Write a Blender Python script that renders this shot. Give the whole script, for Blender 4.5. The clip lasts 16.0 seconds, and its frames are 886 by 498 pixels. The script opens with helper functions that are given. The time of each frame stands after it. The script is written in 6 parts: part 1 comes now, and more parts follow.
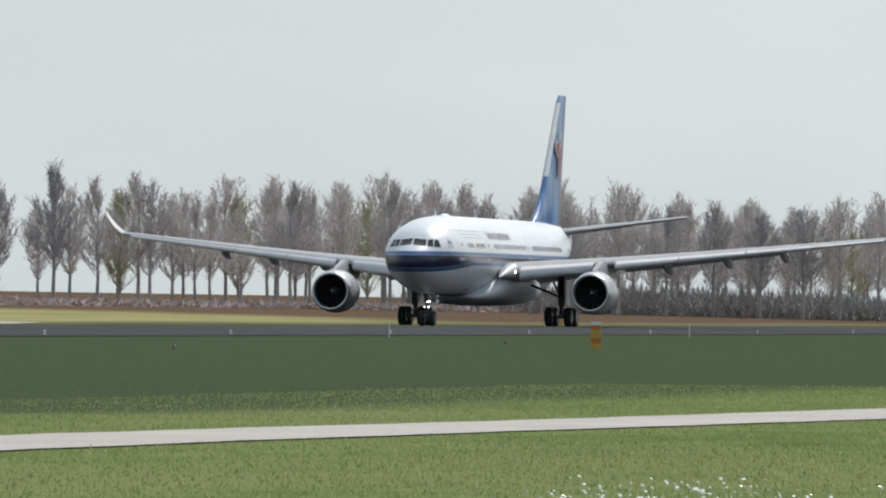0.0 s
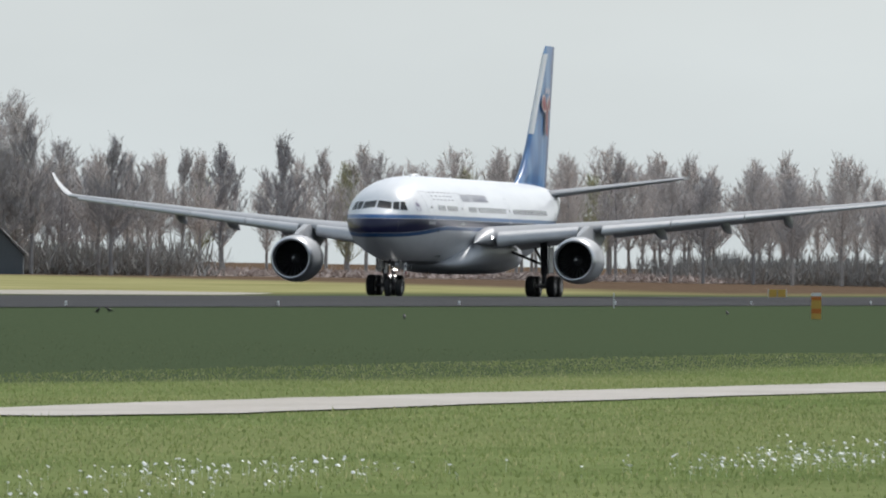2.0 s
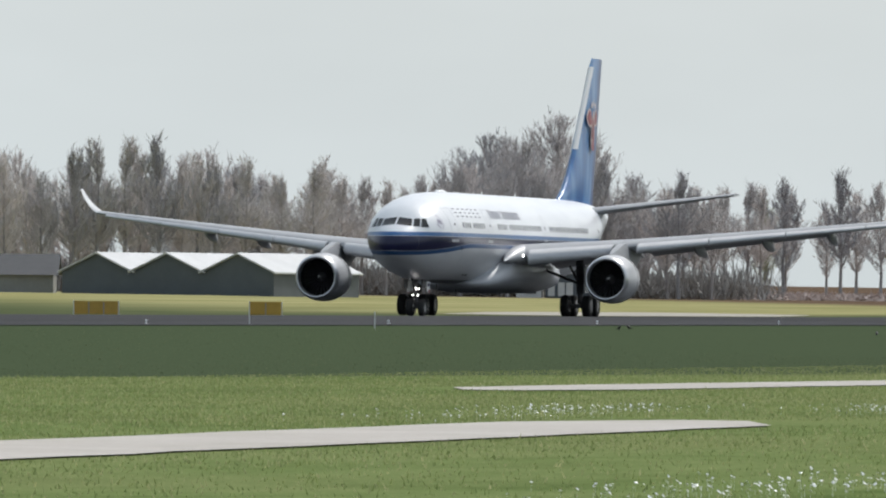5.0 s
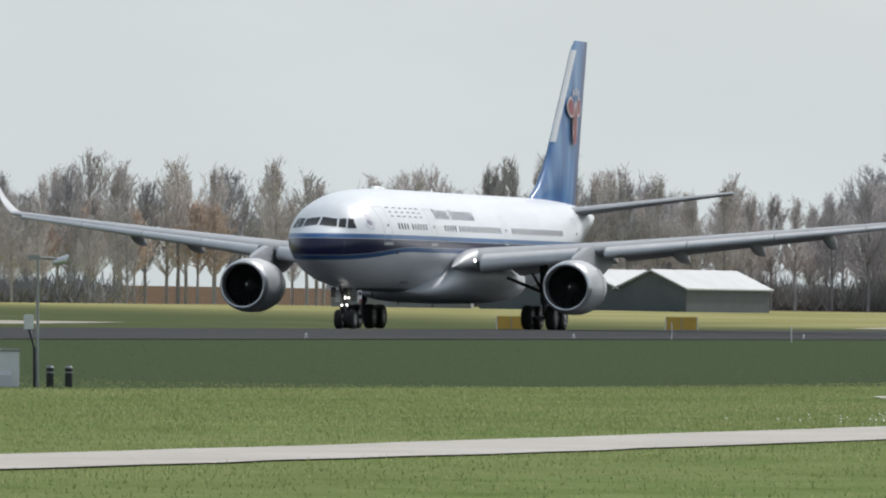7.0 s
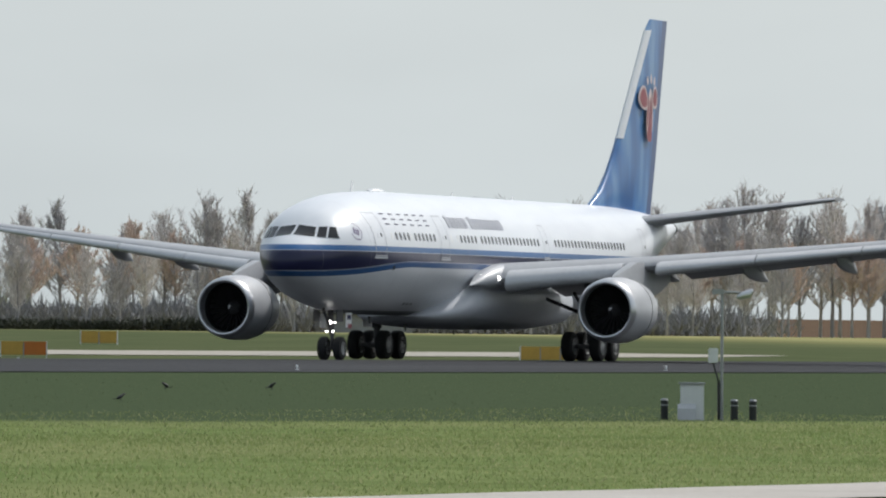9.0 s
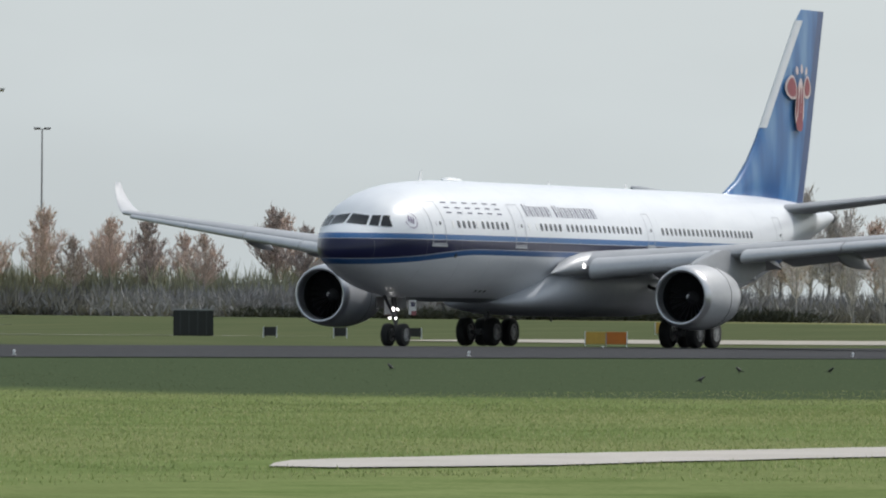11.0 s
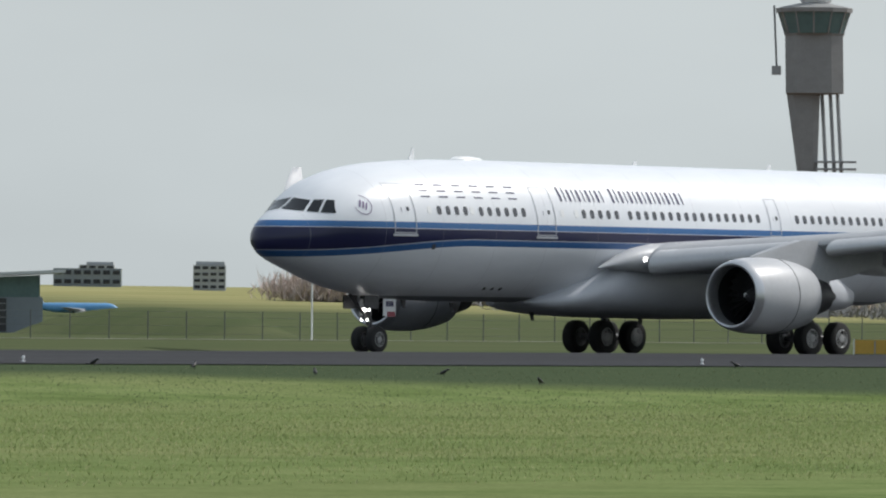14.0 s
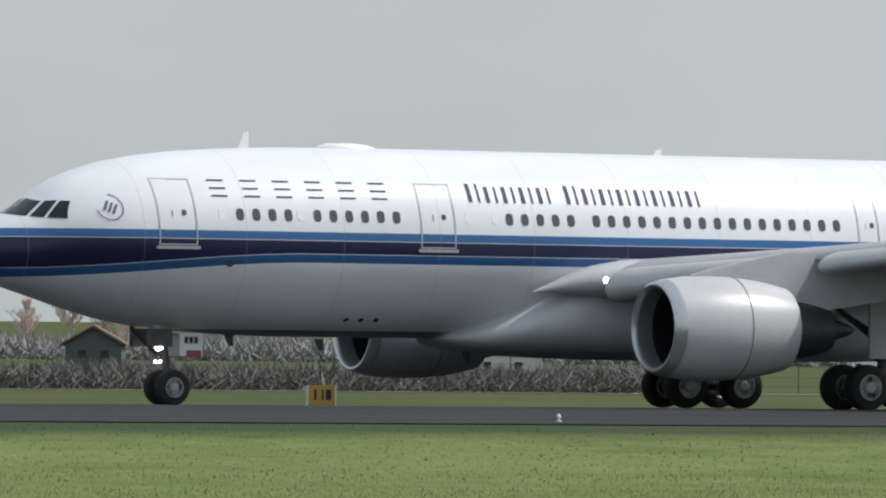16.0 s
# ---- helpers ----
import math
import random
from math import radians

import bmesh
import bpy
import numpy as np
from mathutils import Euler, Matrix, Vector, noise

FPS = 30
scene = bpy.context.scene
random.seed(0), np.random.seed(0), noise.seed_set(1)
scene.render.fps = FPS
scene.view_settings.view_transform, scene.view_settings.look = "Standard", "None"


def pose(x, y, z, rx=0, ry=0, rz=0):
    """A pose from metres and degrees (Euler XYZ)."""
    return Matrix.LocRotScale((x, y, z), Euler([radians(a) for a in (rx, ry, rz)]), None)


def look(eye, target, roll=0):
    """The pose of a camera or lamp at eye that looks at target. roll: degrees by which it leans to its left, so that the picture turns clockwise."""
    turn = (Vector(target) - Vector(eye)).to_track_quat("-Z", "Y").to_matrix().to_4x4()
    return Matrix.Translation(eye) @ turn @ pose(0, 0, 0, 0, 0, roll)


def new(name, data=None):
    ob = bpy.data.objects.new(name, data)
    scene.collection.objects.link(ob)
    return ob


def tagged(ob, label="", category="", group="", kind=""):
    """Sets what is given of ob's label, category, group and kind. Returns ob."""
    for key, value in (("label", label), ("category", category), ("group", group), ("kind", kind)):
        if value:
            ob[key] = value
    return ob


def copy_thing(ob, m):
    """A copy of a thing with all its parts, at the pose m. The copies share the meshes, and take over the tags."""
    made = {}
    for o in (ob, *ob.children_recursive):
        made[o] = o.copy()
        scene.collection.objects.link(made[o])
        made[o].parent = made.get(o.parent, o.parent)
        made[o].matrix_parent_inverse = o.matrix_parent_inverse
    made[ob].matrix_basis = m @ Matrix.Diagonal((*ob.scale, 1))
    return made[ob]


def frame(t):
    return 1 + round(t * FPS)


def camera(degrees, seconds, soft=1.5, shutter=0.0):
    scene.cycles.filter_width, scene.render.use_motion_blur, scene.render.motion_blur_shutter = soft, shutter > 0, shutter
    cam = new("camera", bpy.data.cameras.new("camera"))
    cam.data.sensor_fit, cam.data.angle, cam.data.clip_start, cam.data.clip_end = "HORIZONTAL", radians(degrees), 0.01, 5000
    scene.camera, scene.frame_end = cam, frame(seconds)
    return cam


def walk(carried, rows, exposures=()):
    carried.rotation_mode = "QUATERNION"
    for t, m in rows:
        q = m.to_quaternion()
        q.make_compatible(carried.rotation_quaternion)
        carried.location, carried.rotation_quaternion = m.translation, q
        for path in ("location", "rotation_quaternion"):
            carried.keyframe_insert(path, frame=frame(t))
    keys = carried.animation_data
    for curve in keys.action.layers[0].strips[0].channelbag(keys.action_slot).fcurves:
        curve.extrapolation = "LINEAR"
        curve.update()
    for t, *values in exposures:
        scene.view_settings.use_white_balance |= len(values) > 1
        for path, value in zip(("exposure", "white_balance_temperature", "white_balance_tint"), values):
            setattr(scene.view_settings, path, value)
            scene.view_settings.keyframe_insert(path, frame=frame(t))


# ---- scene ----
# ---- camera ----
LENS = 2 * math.degrees(math.atan(784 / 14000.0))
EYE = 0.885
ROLL = 0.483
CAM = [
    (0, 156.18, 64.71, -75.508, 0.467),
    (0.5, 154.25, 64.08, -75.128, 0.338),
    (1, 152.19, 63.50, -74.826, 0.239),
    (1.5, 149.88, 62.95, -74.403, 0.317),
    (2, 147.24, 62.28, -73.875, 0.245),
    (2.5, 143.69, 61.19, -73.326, 0.268),
    (2.8, 140.04, 60.08, -72.835, 0.705),
    (3, 136.56, 59.06, -72.487, 0.851),
    (3.2, 132.07, 57.77, -72.177, 0.850),
    (3.7, 117.54, 53.14, -71.570, 0.730),
    (4.25, 99.34, 45.35, -70.744, 0.590),
    (4.8, 82.54, 36.67, -69.776, 0.453),
    (5.3, 71.08, 31.72, -68.979, 0.329),
    (5.5, 67.77, 30.75, -68.542, 0.363),
    (6, 62.52, 29.67, -68.000, 0.363),
    (6.5, 60.93, 29.08, -67.291, 0.337),
    (7, 60.75, 28.53, -66.564, 0.468),
    (7.5, 60.13, 28.07, -65.452, 0.593),
    (8, 60.39, 28.48, -64.202, 0.507),
    (8.5, 61.83, 30.13, -63.198, 0.463),
    (9, 58.99, 29.10, -61.910, 0.671),
    (9.5, 44.80, 21.20, -60.550, 0.689),
    (10, 31.90, 11.40, -59.320, 0.650),
    (10.2, 27.10, 7.30, -58.590, 0.581),
    (10.6, 22.50, 4.20, -58.200, 0.575),
    (11, 22.50, 8.50, -57.850, 0.570),
    (11.5, 28.50, 19.00, -57.500, 0.562),
    (12, 38.50, 31.50, -57.050, 0.556),
    (12.3, 43.72, 36.94, -56.765, 0.554),
    (12.5, 43.34, 33.57, -55.588, 0.554),
    (13, 37.92, 20.25, -52.116, 0.596),
    (13.5, 31.23, 3.23, -48.300, 0.617),
    (13.9, 28.54, -8.51, -45.542, 0.705),
    (14, 28.57, -10.68, -44.960, 0.583),
    (14.5, 33.65, -15.95, -40.744, 0.685),
    (15, 45.24, -15.22, -36.319, 0.692),
    (15.5, 60.90, -12.52, -30.734, 0.844),
    (16, 78.57, -9.17, -23.958, 0.928),
]
PLANE = [
    (0, 696.80, 202.94, 2.81),
    (1, 668.93, 203.82, 3.63),
    (2, 638.14, 204.69, 3.90),
    (3, 602.14, 204.17, 4.61),
    (4.25, 563.74, 205.61, 5.65),
    (5.5, 524.67, 207.06, 6.93),
    (6, 503.24, 206.22, 6.99),
    (6.5, 482.30, 205.38, 7.07),
    (7, 463.32, 205.04, 7.57),
    (7.5, 443.93, 204.69, 8.30),
    (8, 424.47, 204.54, 9.05),
    (8.5, 406.87, 204.39, 9.00),
    (9, 382.39, 202.80, 9.28),
    (9.5, 376.02, 208.21, 9.06),
    (10, 376.80, 213.05, 8.85),
    (10.2, 374.19, 216.72, 8.74),
    (10.6, 356.50, 208.50, 7.90),
    (11, 339.50, 204.00, 6.80),
    (11.5, 322.50, 203.00, 5.40),
    (12, 313.50, 206.50, 4.10),
    (12.3, 308.69, 207.78, 3.45),
    (12.5, 302.64, 207.78, 3.66),
    (13, 287.98, 209.08, 4.23),
    (13.5, 273.29, 210.38, 5.02),
    (14, 257.86, 211.75, 5.16),
    (14.5, 243.46, 215.82, 4.78),
    (15, 218.30, 208.30, 4.70),
    (15.5, 198.70, 208.73, 4.65),
    (16, 177.86, 207.43, 4.69),
]

cam = camera(LENS, 16.0, soft=2.1)


def view_pose(x, y, yaw, pitch):
    """Standing at x, y; yaw in degrees left of north, pitch up."""
    a, p = radians(yaw), radians(pitch)
    way = Vector((-math.sin(a) * math.cos(p), math.cos(a) * math.cos(p), math.sin(p)))
    eye = Vector((x, y, EYE))
    return look(eye, eye + way * 100, ROLL)


walk(cam, [(t, view_pose(x, y, a, p)) for t, x, y, a, p in CAM], exposures=[(0, 0.03), (5, 0.04), (9, 0.0), (13, 0.02), (15, 0.03), (16, 0.09)])

# ---- daylight ----
SUN_ELEV, SUN_AZ = radians(47), radians(107)      # azimuth clockwise from +y
world = bpy.data.worlds.new("sky")
scene.world = world
world.use_nodes = True
wn, wl = world.node_tree.nodes, world.node_tree.links
wn.clear()
sky = wn.new("ShaderNodeTexSky")
sky.sky_type = "NISHITA"
sky.sun_disc = False
sky.sun_elevation, sky.sun_rotation = SUN_ELEV, SUN_AZ
sky.air_density, sky.dust_density, sky.ozone_density = 1.0, 6.0, 1.0
bg_sky = wn.new("ShaderNodeBackground")
bg_sky.inputs[1].default_value = 0.035
bg_haze = wn.new("ShaderNodeBackground")
bg_haze.inputs[1].default_value = 0.60
wtc = wn.new("ShaderNodeTexCoord")
wsep = wn.new("ShaderNodeSeparateXYZ")
wl.new(wtc.outputs["Generated"], wsep.inputs[0])
wramp = wn.new("ShaderNodeValToRGB")
wramp.color_ramp.elements[0].position, wramp.color_ramp.elements[0].color = 0.0, (0.91, 1.0, 1.03, 1)
wramp.color_ramp.elements[1].position, wramp.color_ramp.elements[1].color = 0.35, (0.76, 0.88, 0.97, 1)
wl.new(wsep.outputs[2], wramp.inputs[0])
wnoise = wn.new("ShaderNodeTexNoise")
wnoise.inputs["Scale"].default_value, wnoise.inputs["Detail"].default_value = 9.0, 4.0
wmap = wn.new("ShaderNodeMapping")
wmap.inputs["Scale"].default_value = (1, 1, 3)
wl.new(wtc.outputs["Generated"], wmap.inputs[0])
wl.new(wmap.outputs[0], wnoise.inputs[0])
wrange = wn.new("ShaderNodeMapRange")
wrange.inputs[1].default_value, wrange.inputs[2].default_value = 0.3, 0.7
wrange.inputs[3].default_value, wrange.inputs[4].default_value = 0.93, 1.05
wl.new(wnoise.outputs[0], wrange.inputs[0])
wmul = wn.new("ShaderNodeMixRGB")
wmul.blend_type = "MULTIPLY"
wmul.inputs[0].default_value = 1.0
wbank = wn.new("ShaderNodeMapRange")                  # thicker cloud to the north
wbank.inputs[1].default_value, wbank.inputs[2].default_value = 0.35, 0.98
wbank.inputs[3].default_value, wbank.inputs[4].default_value = 0.80, 1.10
wl.new(wsep.outputs[0], wbank.inputs[0])
wmul2 = wn.new("ShaderNodeMixRGB")
wmul2.blend_type = "MULTIPLY"
wmul2.inputs[0].default_value = 1.0
wl.new(wramp.outputs[0], wmul2.inputs[1])
wl.new(wbank.outputs[0], wmul2.inputs[2])
wl.new(wmul2.outputs[0], wmul.inputs[1])
wl.new(wrange.outputs[0], wmul.inputs[2])
wl.new(wmul.outputs[0], bg_haze.inputs[0])
wl.new(sky.outputs[0], bg_sky.inputs[0])
wadd = wn.new("ShaderNodeAddShader")
wl.new(bg_sky.outputs[0], wadd.inputs[0])
wl.new(bg_haze.outputs[0], wadd.inputs[1])
wout = wn.new("ShaderNodeOutputWorld")
wl.new(wadd.outputs[0], wout.inputs[0])

sun = new("sun", bpy.data.lights.new("sun", "SUN"))
sun.data.energy, sun.data.angle, sun.data.color = 2.6, radians(1.5), (0.97, 0.95, 0.925)
sdir = Vector((math.sin(SUN_AZ) * math.cos(SUN_ELEV), math.cos(SUN_AZ) * math.cos(SUN_ELEV), math.sin(SUN_ELEV)))
sun.matrix_world = look(sdir * 500, (0, 0, 0))


# ---- materials ----
class Mat:
    """A small builder for node materials."""

    def __init__(self, name, rough=0.6, metal=0.0, spec=0.5):
        self.m = bpy.data.materials.new(name)
        self.m.use_nodes = True
        self.n, self.l = self.m.node_tree.nodes, self.m.node_tree.links
        self.b = self.n["Principled BSDF"]
        self.b.inputs["Roughness"].default_value = rough
        self.b.inputs["Metallic"].default_value = metal
        self.b.inputs["Specular IOR Level"].default_value = spec
        self.tc = self.n.new("ShaderNodeTexCoord")

    def noise(self, scale, detail=4.0, rough=0.6, stretch=(1, 1, 1), coord="Object"):
        mp = self.n.new("ShaderNodeMapping")
        mp.inputs["Scale"].default_value = stretch
        self.l.new(self.tc.outputs[coord], mp.inputs[0])
        nt = self.n.new("ShaderNodeTexNoise")
        nt.inputs["Scale"].default_value, nt.inputs["Detail"].default_value, nt.inputs["Roughness"].default_value = scale, detail, rough
        self.l.new(mp.outputs[0], nt.inputs[0])
        return nt.outputs[0]

    def ramp(self, val, stops):
        r = self.n.new("ShaderNodeValToRGB")
        e = r.color_ramp.elements
        while len(e) < len(stops):
            e.new(0.5)
        for k, (p, c) in zip(e, stops):
            k.position, k.color = p, (*c, 1)
        self.l.new(val, r.inputs[0])
        return r.outputs[0]

    def mix(self, fac, a, b, mode="MIX"):
        x = self.n.new("ShaderNodeMixRGB")
        x.blend_type = mode
        for i, q in enumerate((fac, a, b)):
            if isinstance(q, (int, float)):
                x.inputs[i].default_value = q if i == 0 else (q, q, q, 1)
            elif isinstance(q, tuple):
                x.inputs[i].default_value = (*q, 1)
            else:
                self.l.new(q, x.inputs[i])
        return x.outputs[0]

    def math(self, op, a, b=0.0):
        x = self.n.new("ShaderNodeMath")
        x.operation = op
        for i, q in enumerate((a, b)):
            if isinstance(q, (int, float)):
                x.inputs[i].default_value = q
            else:
                self.l.new(q, x.inputs[i])
        return x.outputs[0]

    def xyz(self, coord="Object"):
        s = self.n.new("ShaderNodeSeparateXYZ")
        self.l.new(self.tc.outputs[coord], s.inputs[0])
        return s.outputs

    def bump(self, val, strength=0.3, dist=0.02):
        bn = self.n.new("ShaderNodeBump")
        bn.inputs["Strength"].default_value, bn.inputs["Distance"].default_value = strength, dist
        self.l.new(val, bn.inputs["Height"])
        self.l.new(bn.outputs[0], self.b.inputs["Normal"])

    def color(self, c):
        if isinstance(c, tuple):
            self.b.inputs["Base Color"].default_value = (*c, 1)
        else:
            self.l.new(c, self.b.inputs["Base Color"])
        return self.m

    def rough(self, val):
        self.l.new(val, self.b.inputs["Roughness"])

    def random(self):
        o = self.n.new("ShaderNodeObjectInfo")
        return o.outputs["Random"]


def plain(name, c, rough=0.6, metal=0.0, var=0.12, scale=2.0):
    k = Mat(name, rough, metal)
    n1 = k.noise(scale, 5)
    n2 = k.noise(scale * 9, 3)
    f = k.mix(0.35, n1, n2)
    lo, hi = tuple(q * (1 - var) for q in c), tuple(min(1, q * (1 + var)) for q in c)
    return k.color(k.ramp(f, [(0.3, lo), (0.7, hi)]))


def glow(name, c, strength):
    k = Mat(name)
    k.b.inputs["Emission Color"].default_value = (*c, 1)
    k.b.inputs["Emission Strength"].default_value = strength
    return k.color((0.8, 0.8, 0.8))


def make_grass(name, a, b, c, d):
    k = Mat(name, 0.95, 0, 0.0)
    big = k.noise(0.035, 4, 0.6, (1, 1.6, 1))
    mid = k.noise(0.5, 5, 0.65)
    fine = k.noise(7.0, 4, 0.7)
    base = k.ramp(k.mix(0.45, mid, k.noise(0.16, 4, 0.6, (0.6, 1.2, 1))), [(0.36, a), (0.5, b), (0.64, c)])
    base = k.mix(k.ramp(big, [(0.42, (0, 0, 0)), (0.68, (1, 1, 1))]), base, k.ramp(fine, [(0.3, b), (0.75, d)]))
    base = k.mix(0.5, base, k.ramp(fine, [(0.25, (0.45, 0.45, 0.45)), (0.7, (1.35, 1.35, 1.3))]), "MULTIPLY")
    k.bump(k.mix(0.5, mid, fine), 0.6, 0.08)
    return k, base


def grass_material():
    k, base = make_grass("meadow_grass", (0.098, 0.138, 0.047), (0.148, 0.196, 0.074), (0.198, 0.238, 0.10), (0.24, 0.242, 0.12))
    x, y, z = k.xyz()
    wob = k.math("MULTIPLY", k.math("SUBTRACT", k.noise(0.06, 3, 0.6, (0.35, 1, 1)), 0.5), 16.0)
    tilt = k.n.new("ShaderNodeMapRange")                          # the mown strip widens to the east
    for i, q in enumerate((190.0, 335.0, 0.0, 47.0)):
        tilt.inputs[i + 1].default_value = q
    k.l.new(x, tilt.inputs[0])
    wob = k.math("MULTIPLY", wob, 0.5)
    yy = k.math("ADD", y, wob)
    yt = k.math("ADD", yy, tilt.outputs[0])

    def step(edge, soft, src=None):
        r = k.n.new("ShaderNodeMapRange")
        r.interpolation_type = "SMOOTHSTEP"
        r.inputs[1].default_value, r.inputs[2].default_value = edge - soft, edge + soft
        k.l.new(yy if src is None else src, r.inputs[0])
        return r.outputs[0]

    fine = k.noise(5.0, 4, 0.7)
    dark = k.ramp(fine, [(0.3, (0.055, 0.076, 0.042)), (0.7, (0.078, 0.102, 0.058))])
    base = k.mix(step(164, 3, yt), base, dark)                        # mown strip beside the runway
    olive = k.ramp(k.noise(0.25, 5, 0.6, (0.2, 1.6, 1)), [(0.3, (0.075, 0.096, 0.048)), (0.7, (0.115, 0.128, 0.068))])
    base = k.mix(step(229, 2), base, olive)                       # far verge
    yellow = k.ramp(k.noise(0.12, 5, 0.6, (0.15, 1.6, 1)), [(0.3, (0.22, 0.215, 0.09)), (0.7, (0.38, 0.355, 0.18))])
    xe = k.n.new("ShaderNodeMapRange")                            # dry grass only in the eastern field
    xe.interpolation_type = "SMOOTHSTEP"
    xe.inputs[1].default_value, xe.inputs[2].default_value = 560, 680
    k.l.new(x, xe.inputs[0])
    base = k.mix(k.mix(1.0, xe.outputs[0], step(245, 5), "MULTIPLY"), base, yellow)
    xr = k.n.new("ShaderNodeMapRange")
    xr.interpolation_type = "SMOOTHSTEP"
    xr.inputs[1].default_value, xr.inputs[2].default_value = 820, 900
    k.l.new(x, xr.inputs[0])
    reed = k.ramp(k.noise(0.6, 5, 0.7), [(0.3, (0.095, 0.066, 0.046)), (0.7, (0.17, 0.12, 0.085))])
    base = k.mix(k.mix(1.0, xr.outputs[0], step(246, 5), "MULTIPLY"), base, reed)
    return k.color(base)


def asphalt_material():
    k = Mat("runway_asphalt", 0.9, 0, 0.06)
    g = k.noise(3.0, 6, 0.7)
    streak = k.noise(0.35, 4, 0.6, (0.03, 1, 1))
    c = k.ramp(g, [(0.3, (0.036, 0.037, 0.040)), (0.7, (0.062, 0.063, 0.067))])
    c = k.mix(0.6, c, k.ramp(streak, [(0.35, (0.6, 0.6, 0.6)), (0.7, (1.25, 1.25, 1.25))]), "MULTIPLY")
    k.bump(g, 0.3, 0.01)
    return k.color(c)


def gravel_material():
    k = Mat("pale_path", 0.9, 0, 0.05)
    g = k.noise(4.0, 6, 0.7)
    s = k.noise(0.3, 3, 0.6)
    c = k.mix(0.5, k.ramp(g, [(0.3, (0.36, 0.33, 0.30)), (0.7, (0.56, 0.53, 0.49))]), k.ramp(s, [(0.3, (0.40, 0.37, 0.33)), (0.7, (0.56, 0.53, 0.50))]))
    k.bump(g, 0.4, 0.02)
    return k.color(c)


def bark_material(name, a, b):
    k = Mat(name, 0.95, 0, 0.1)
    c = k.ramp(k.noise(1.3, 5, 0.7), [(0.3, a), (0.7, b)])
    r = k.ramp(k.random(), [(0.0, (0.78, 0.78, 0.80)), (1.0, (1.25, 1.2, 1.15))])
    return k.color(k.mix(1.0, c, r, "MULTIPLY"))


GRASS, ASPHALT, GRAVEL = grass_material(), asphalt_material(), gravel_material()
# bark, grey and reddish twigs and scrub: distance haze mixed into pale colours
BARK = bark_material("hazed_grey_bark", (0.28, 0.275, 0.28), (0.41, 0.40, 0.405))
TWIG = bark_material("hazed_budding_twigs", (0.47, 0.455, 0.46), (0.66, 0.645, 0.65))
TWIG_RED = bark_material("hazed_reddish_twigs", (0.46, 0.39, 0.36), (0.66, 0.57, 0.53))
TWIG_GREEN = bark_material("greenish_twigs", (0.34, 0.345, 0.25), (0.50, 0.51, 0.37))
HEDGE = bark_material("hazed_scrub", (0.25, 0.25, 0.25), (0.40, 0.40, 0.395))
HEDGE_D = bark_material("evergreen_hedge", (0.05, 0.056, 0.045), (0.10, 0.108, 0.085))


# ---- mesh helpers ----
def mesh_of(name, bm, mats, smooth=True):
    me = bpy.data.meshes.new(name)
    bmesh.ops.recalc_face_normals(bm, faces=bm.faces)
    bm.to_mesh(me)
    bm.free()
    for m in mats if isinstance(mats, (list, tuple)) else [mats]:
        me.materials.append(m)
    if smooth:
        for p in me.polygons:
            p.use_smooth = True
    return me


def part(name, bm, material, parent, label="", smooth=True, sharp=35):
    me = mesh_of(name, bm, material, smooth)
    if smooth:
        me.set_sharp_from_angle(angle=radians(sharp))
    ob = new(name, me)
    ob.parent = parent
    return tagged(ob, label)


def single(name, bm, material, label, category, kind="", group="", smooth=True):
    me = mesh_of(name, bm, material, smooth)
    if smooth:
        me.set_sharp_from_angle(angle=radians(35))
    return tagged(new(name, me), label, category, group, kind)


def thing(name, label, category, m=None, group=""):
    ob = new(name)
    if m is not None:
        ob.matrix_basis = m
    return tagged(ob, label, category, group)


def box(bm, x0, x1, y0, y1, z0, z1, bevel=0.0, mat=0):
    r = bmesh.ops.create_cube(bm, size=1.0)
    vs = r["verts"]
    for q in vs:
        q.co = Vector((x0 + (q.co.x + 0.5) * (x1 - x0), y0 + (q.co.y + 0.5) * (y1 - y0), z0 + (q.co.z + 0.5) * (z1 - z0)))
    es = list({e for q in vs for e in q.link_edges})
    fs = list({f for q in vs for f in q.link_faces})
    for f in fs:
        f.material_index = mat
    if bevel:
        bmesh.ops.bevel(bm, geom=es, offset=bevel, segments=2, affect="EDGES")
    return bm


def loft(bm, rings, cap=True, closed=True, mat=0):
    rows = [[bm.verts.new(p) for p in r] for r in rings]
    n = len(rows[0])
    for a, b in zip(rows, rows[1:]):
        for i in range(n if closed else n - 1):
            j = (i + 1) % n
            f = bm.faces.new((a[i], a[j], b[j], b[i]))
            f.material_index = mat
    if cap and closed:
        for r in (rows[0], rows[-1]):
            bm.faces.new(r).material_index = mat
    return rows


def circle(c, u, v, ru, rv=None, n=16):
    rv = ru if rv is None else rv
    c, u, v = Vector(c), Vector(u), Vector(v)
    return [c + u * ru * math.cos(2 * math.pi * i / n) + v * rv * math.sin(2 * math.pi * i / n) for i in range(n)]


def tube(bm, a, b, r0, r1=None, n=8, mat=0):
    a, b = Vector(a), Vector(b)
    r1 = r0 if r1 is None else r1
    d = (b - a).normalized()
    u = d.orthogonal().normalized()
    v = d.cross(u)
    loft(bm, [circle(a, u, v, r0, n=n), circle(b, u, v, r1, n=n)], mat=mat)


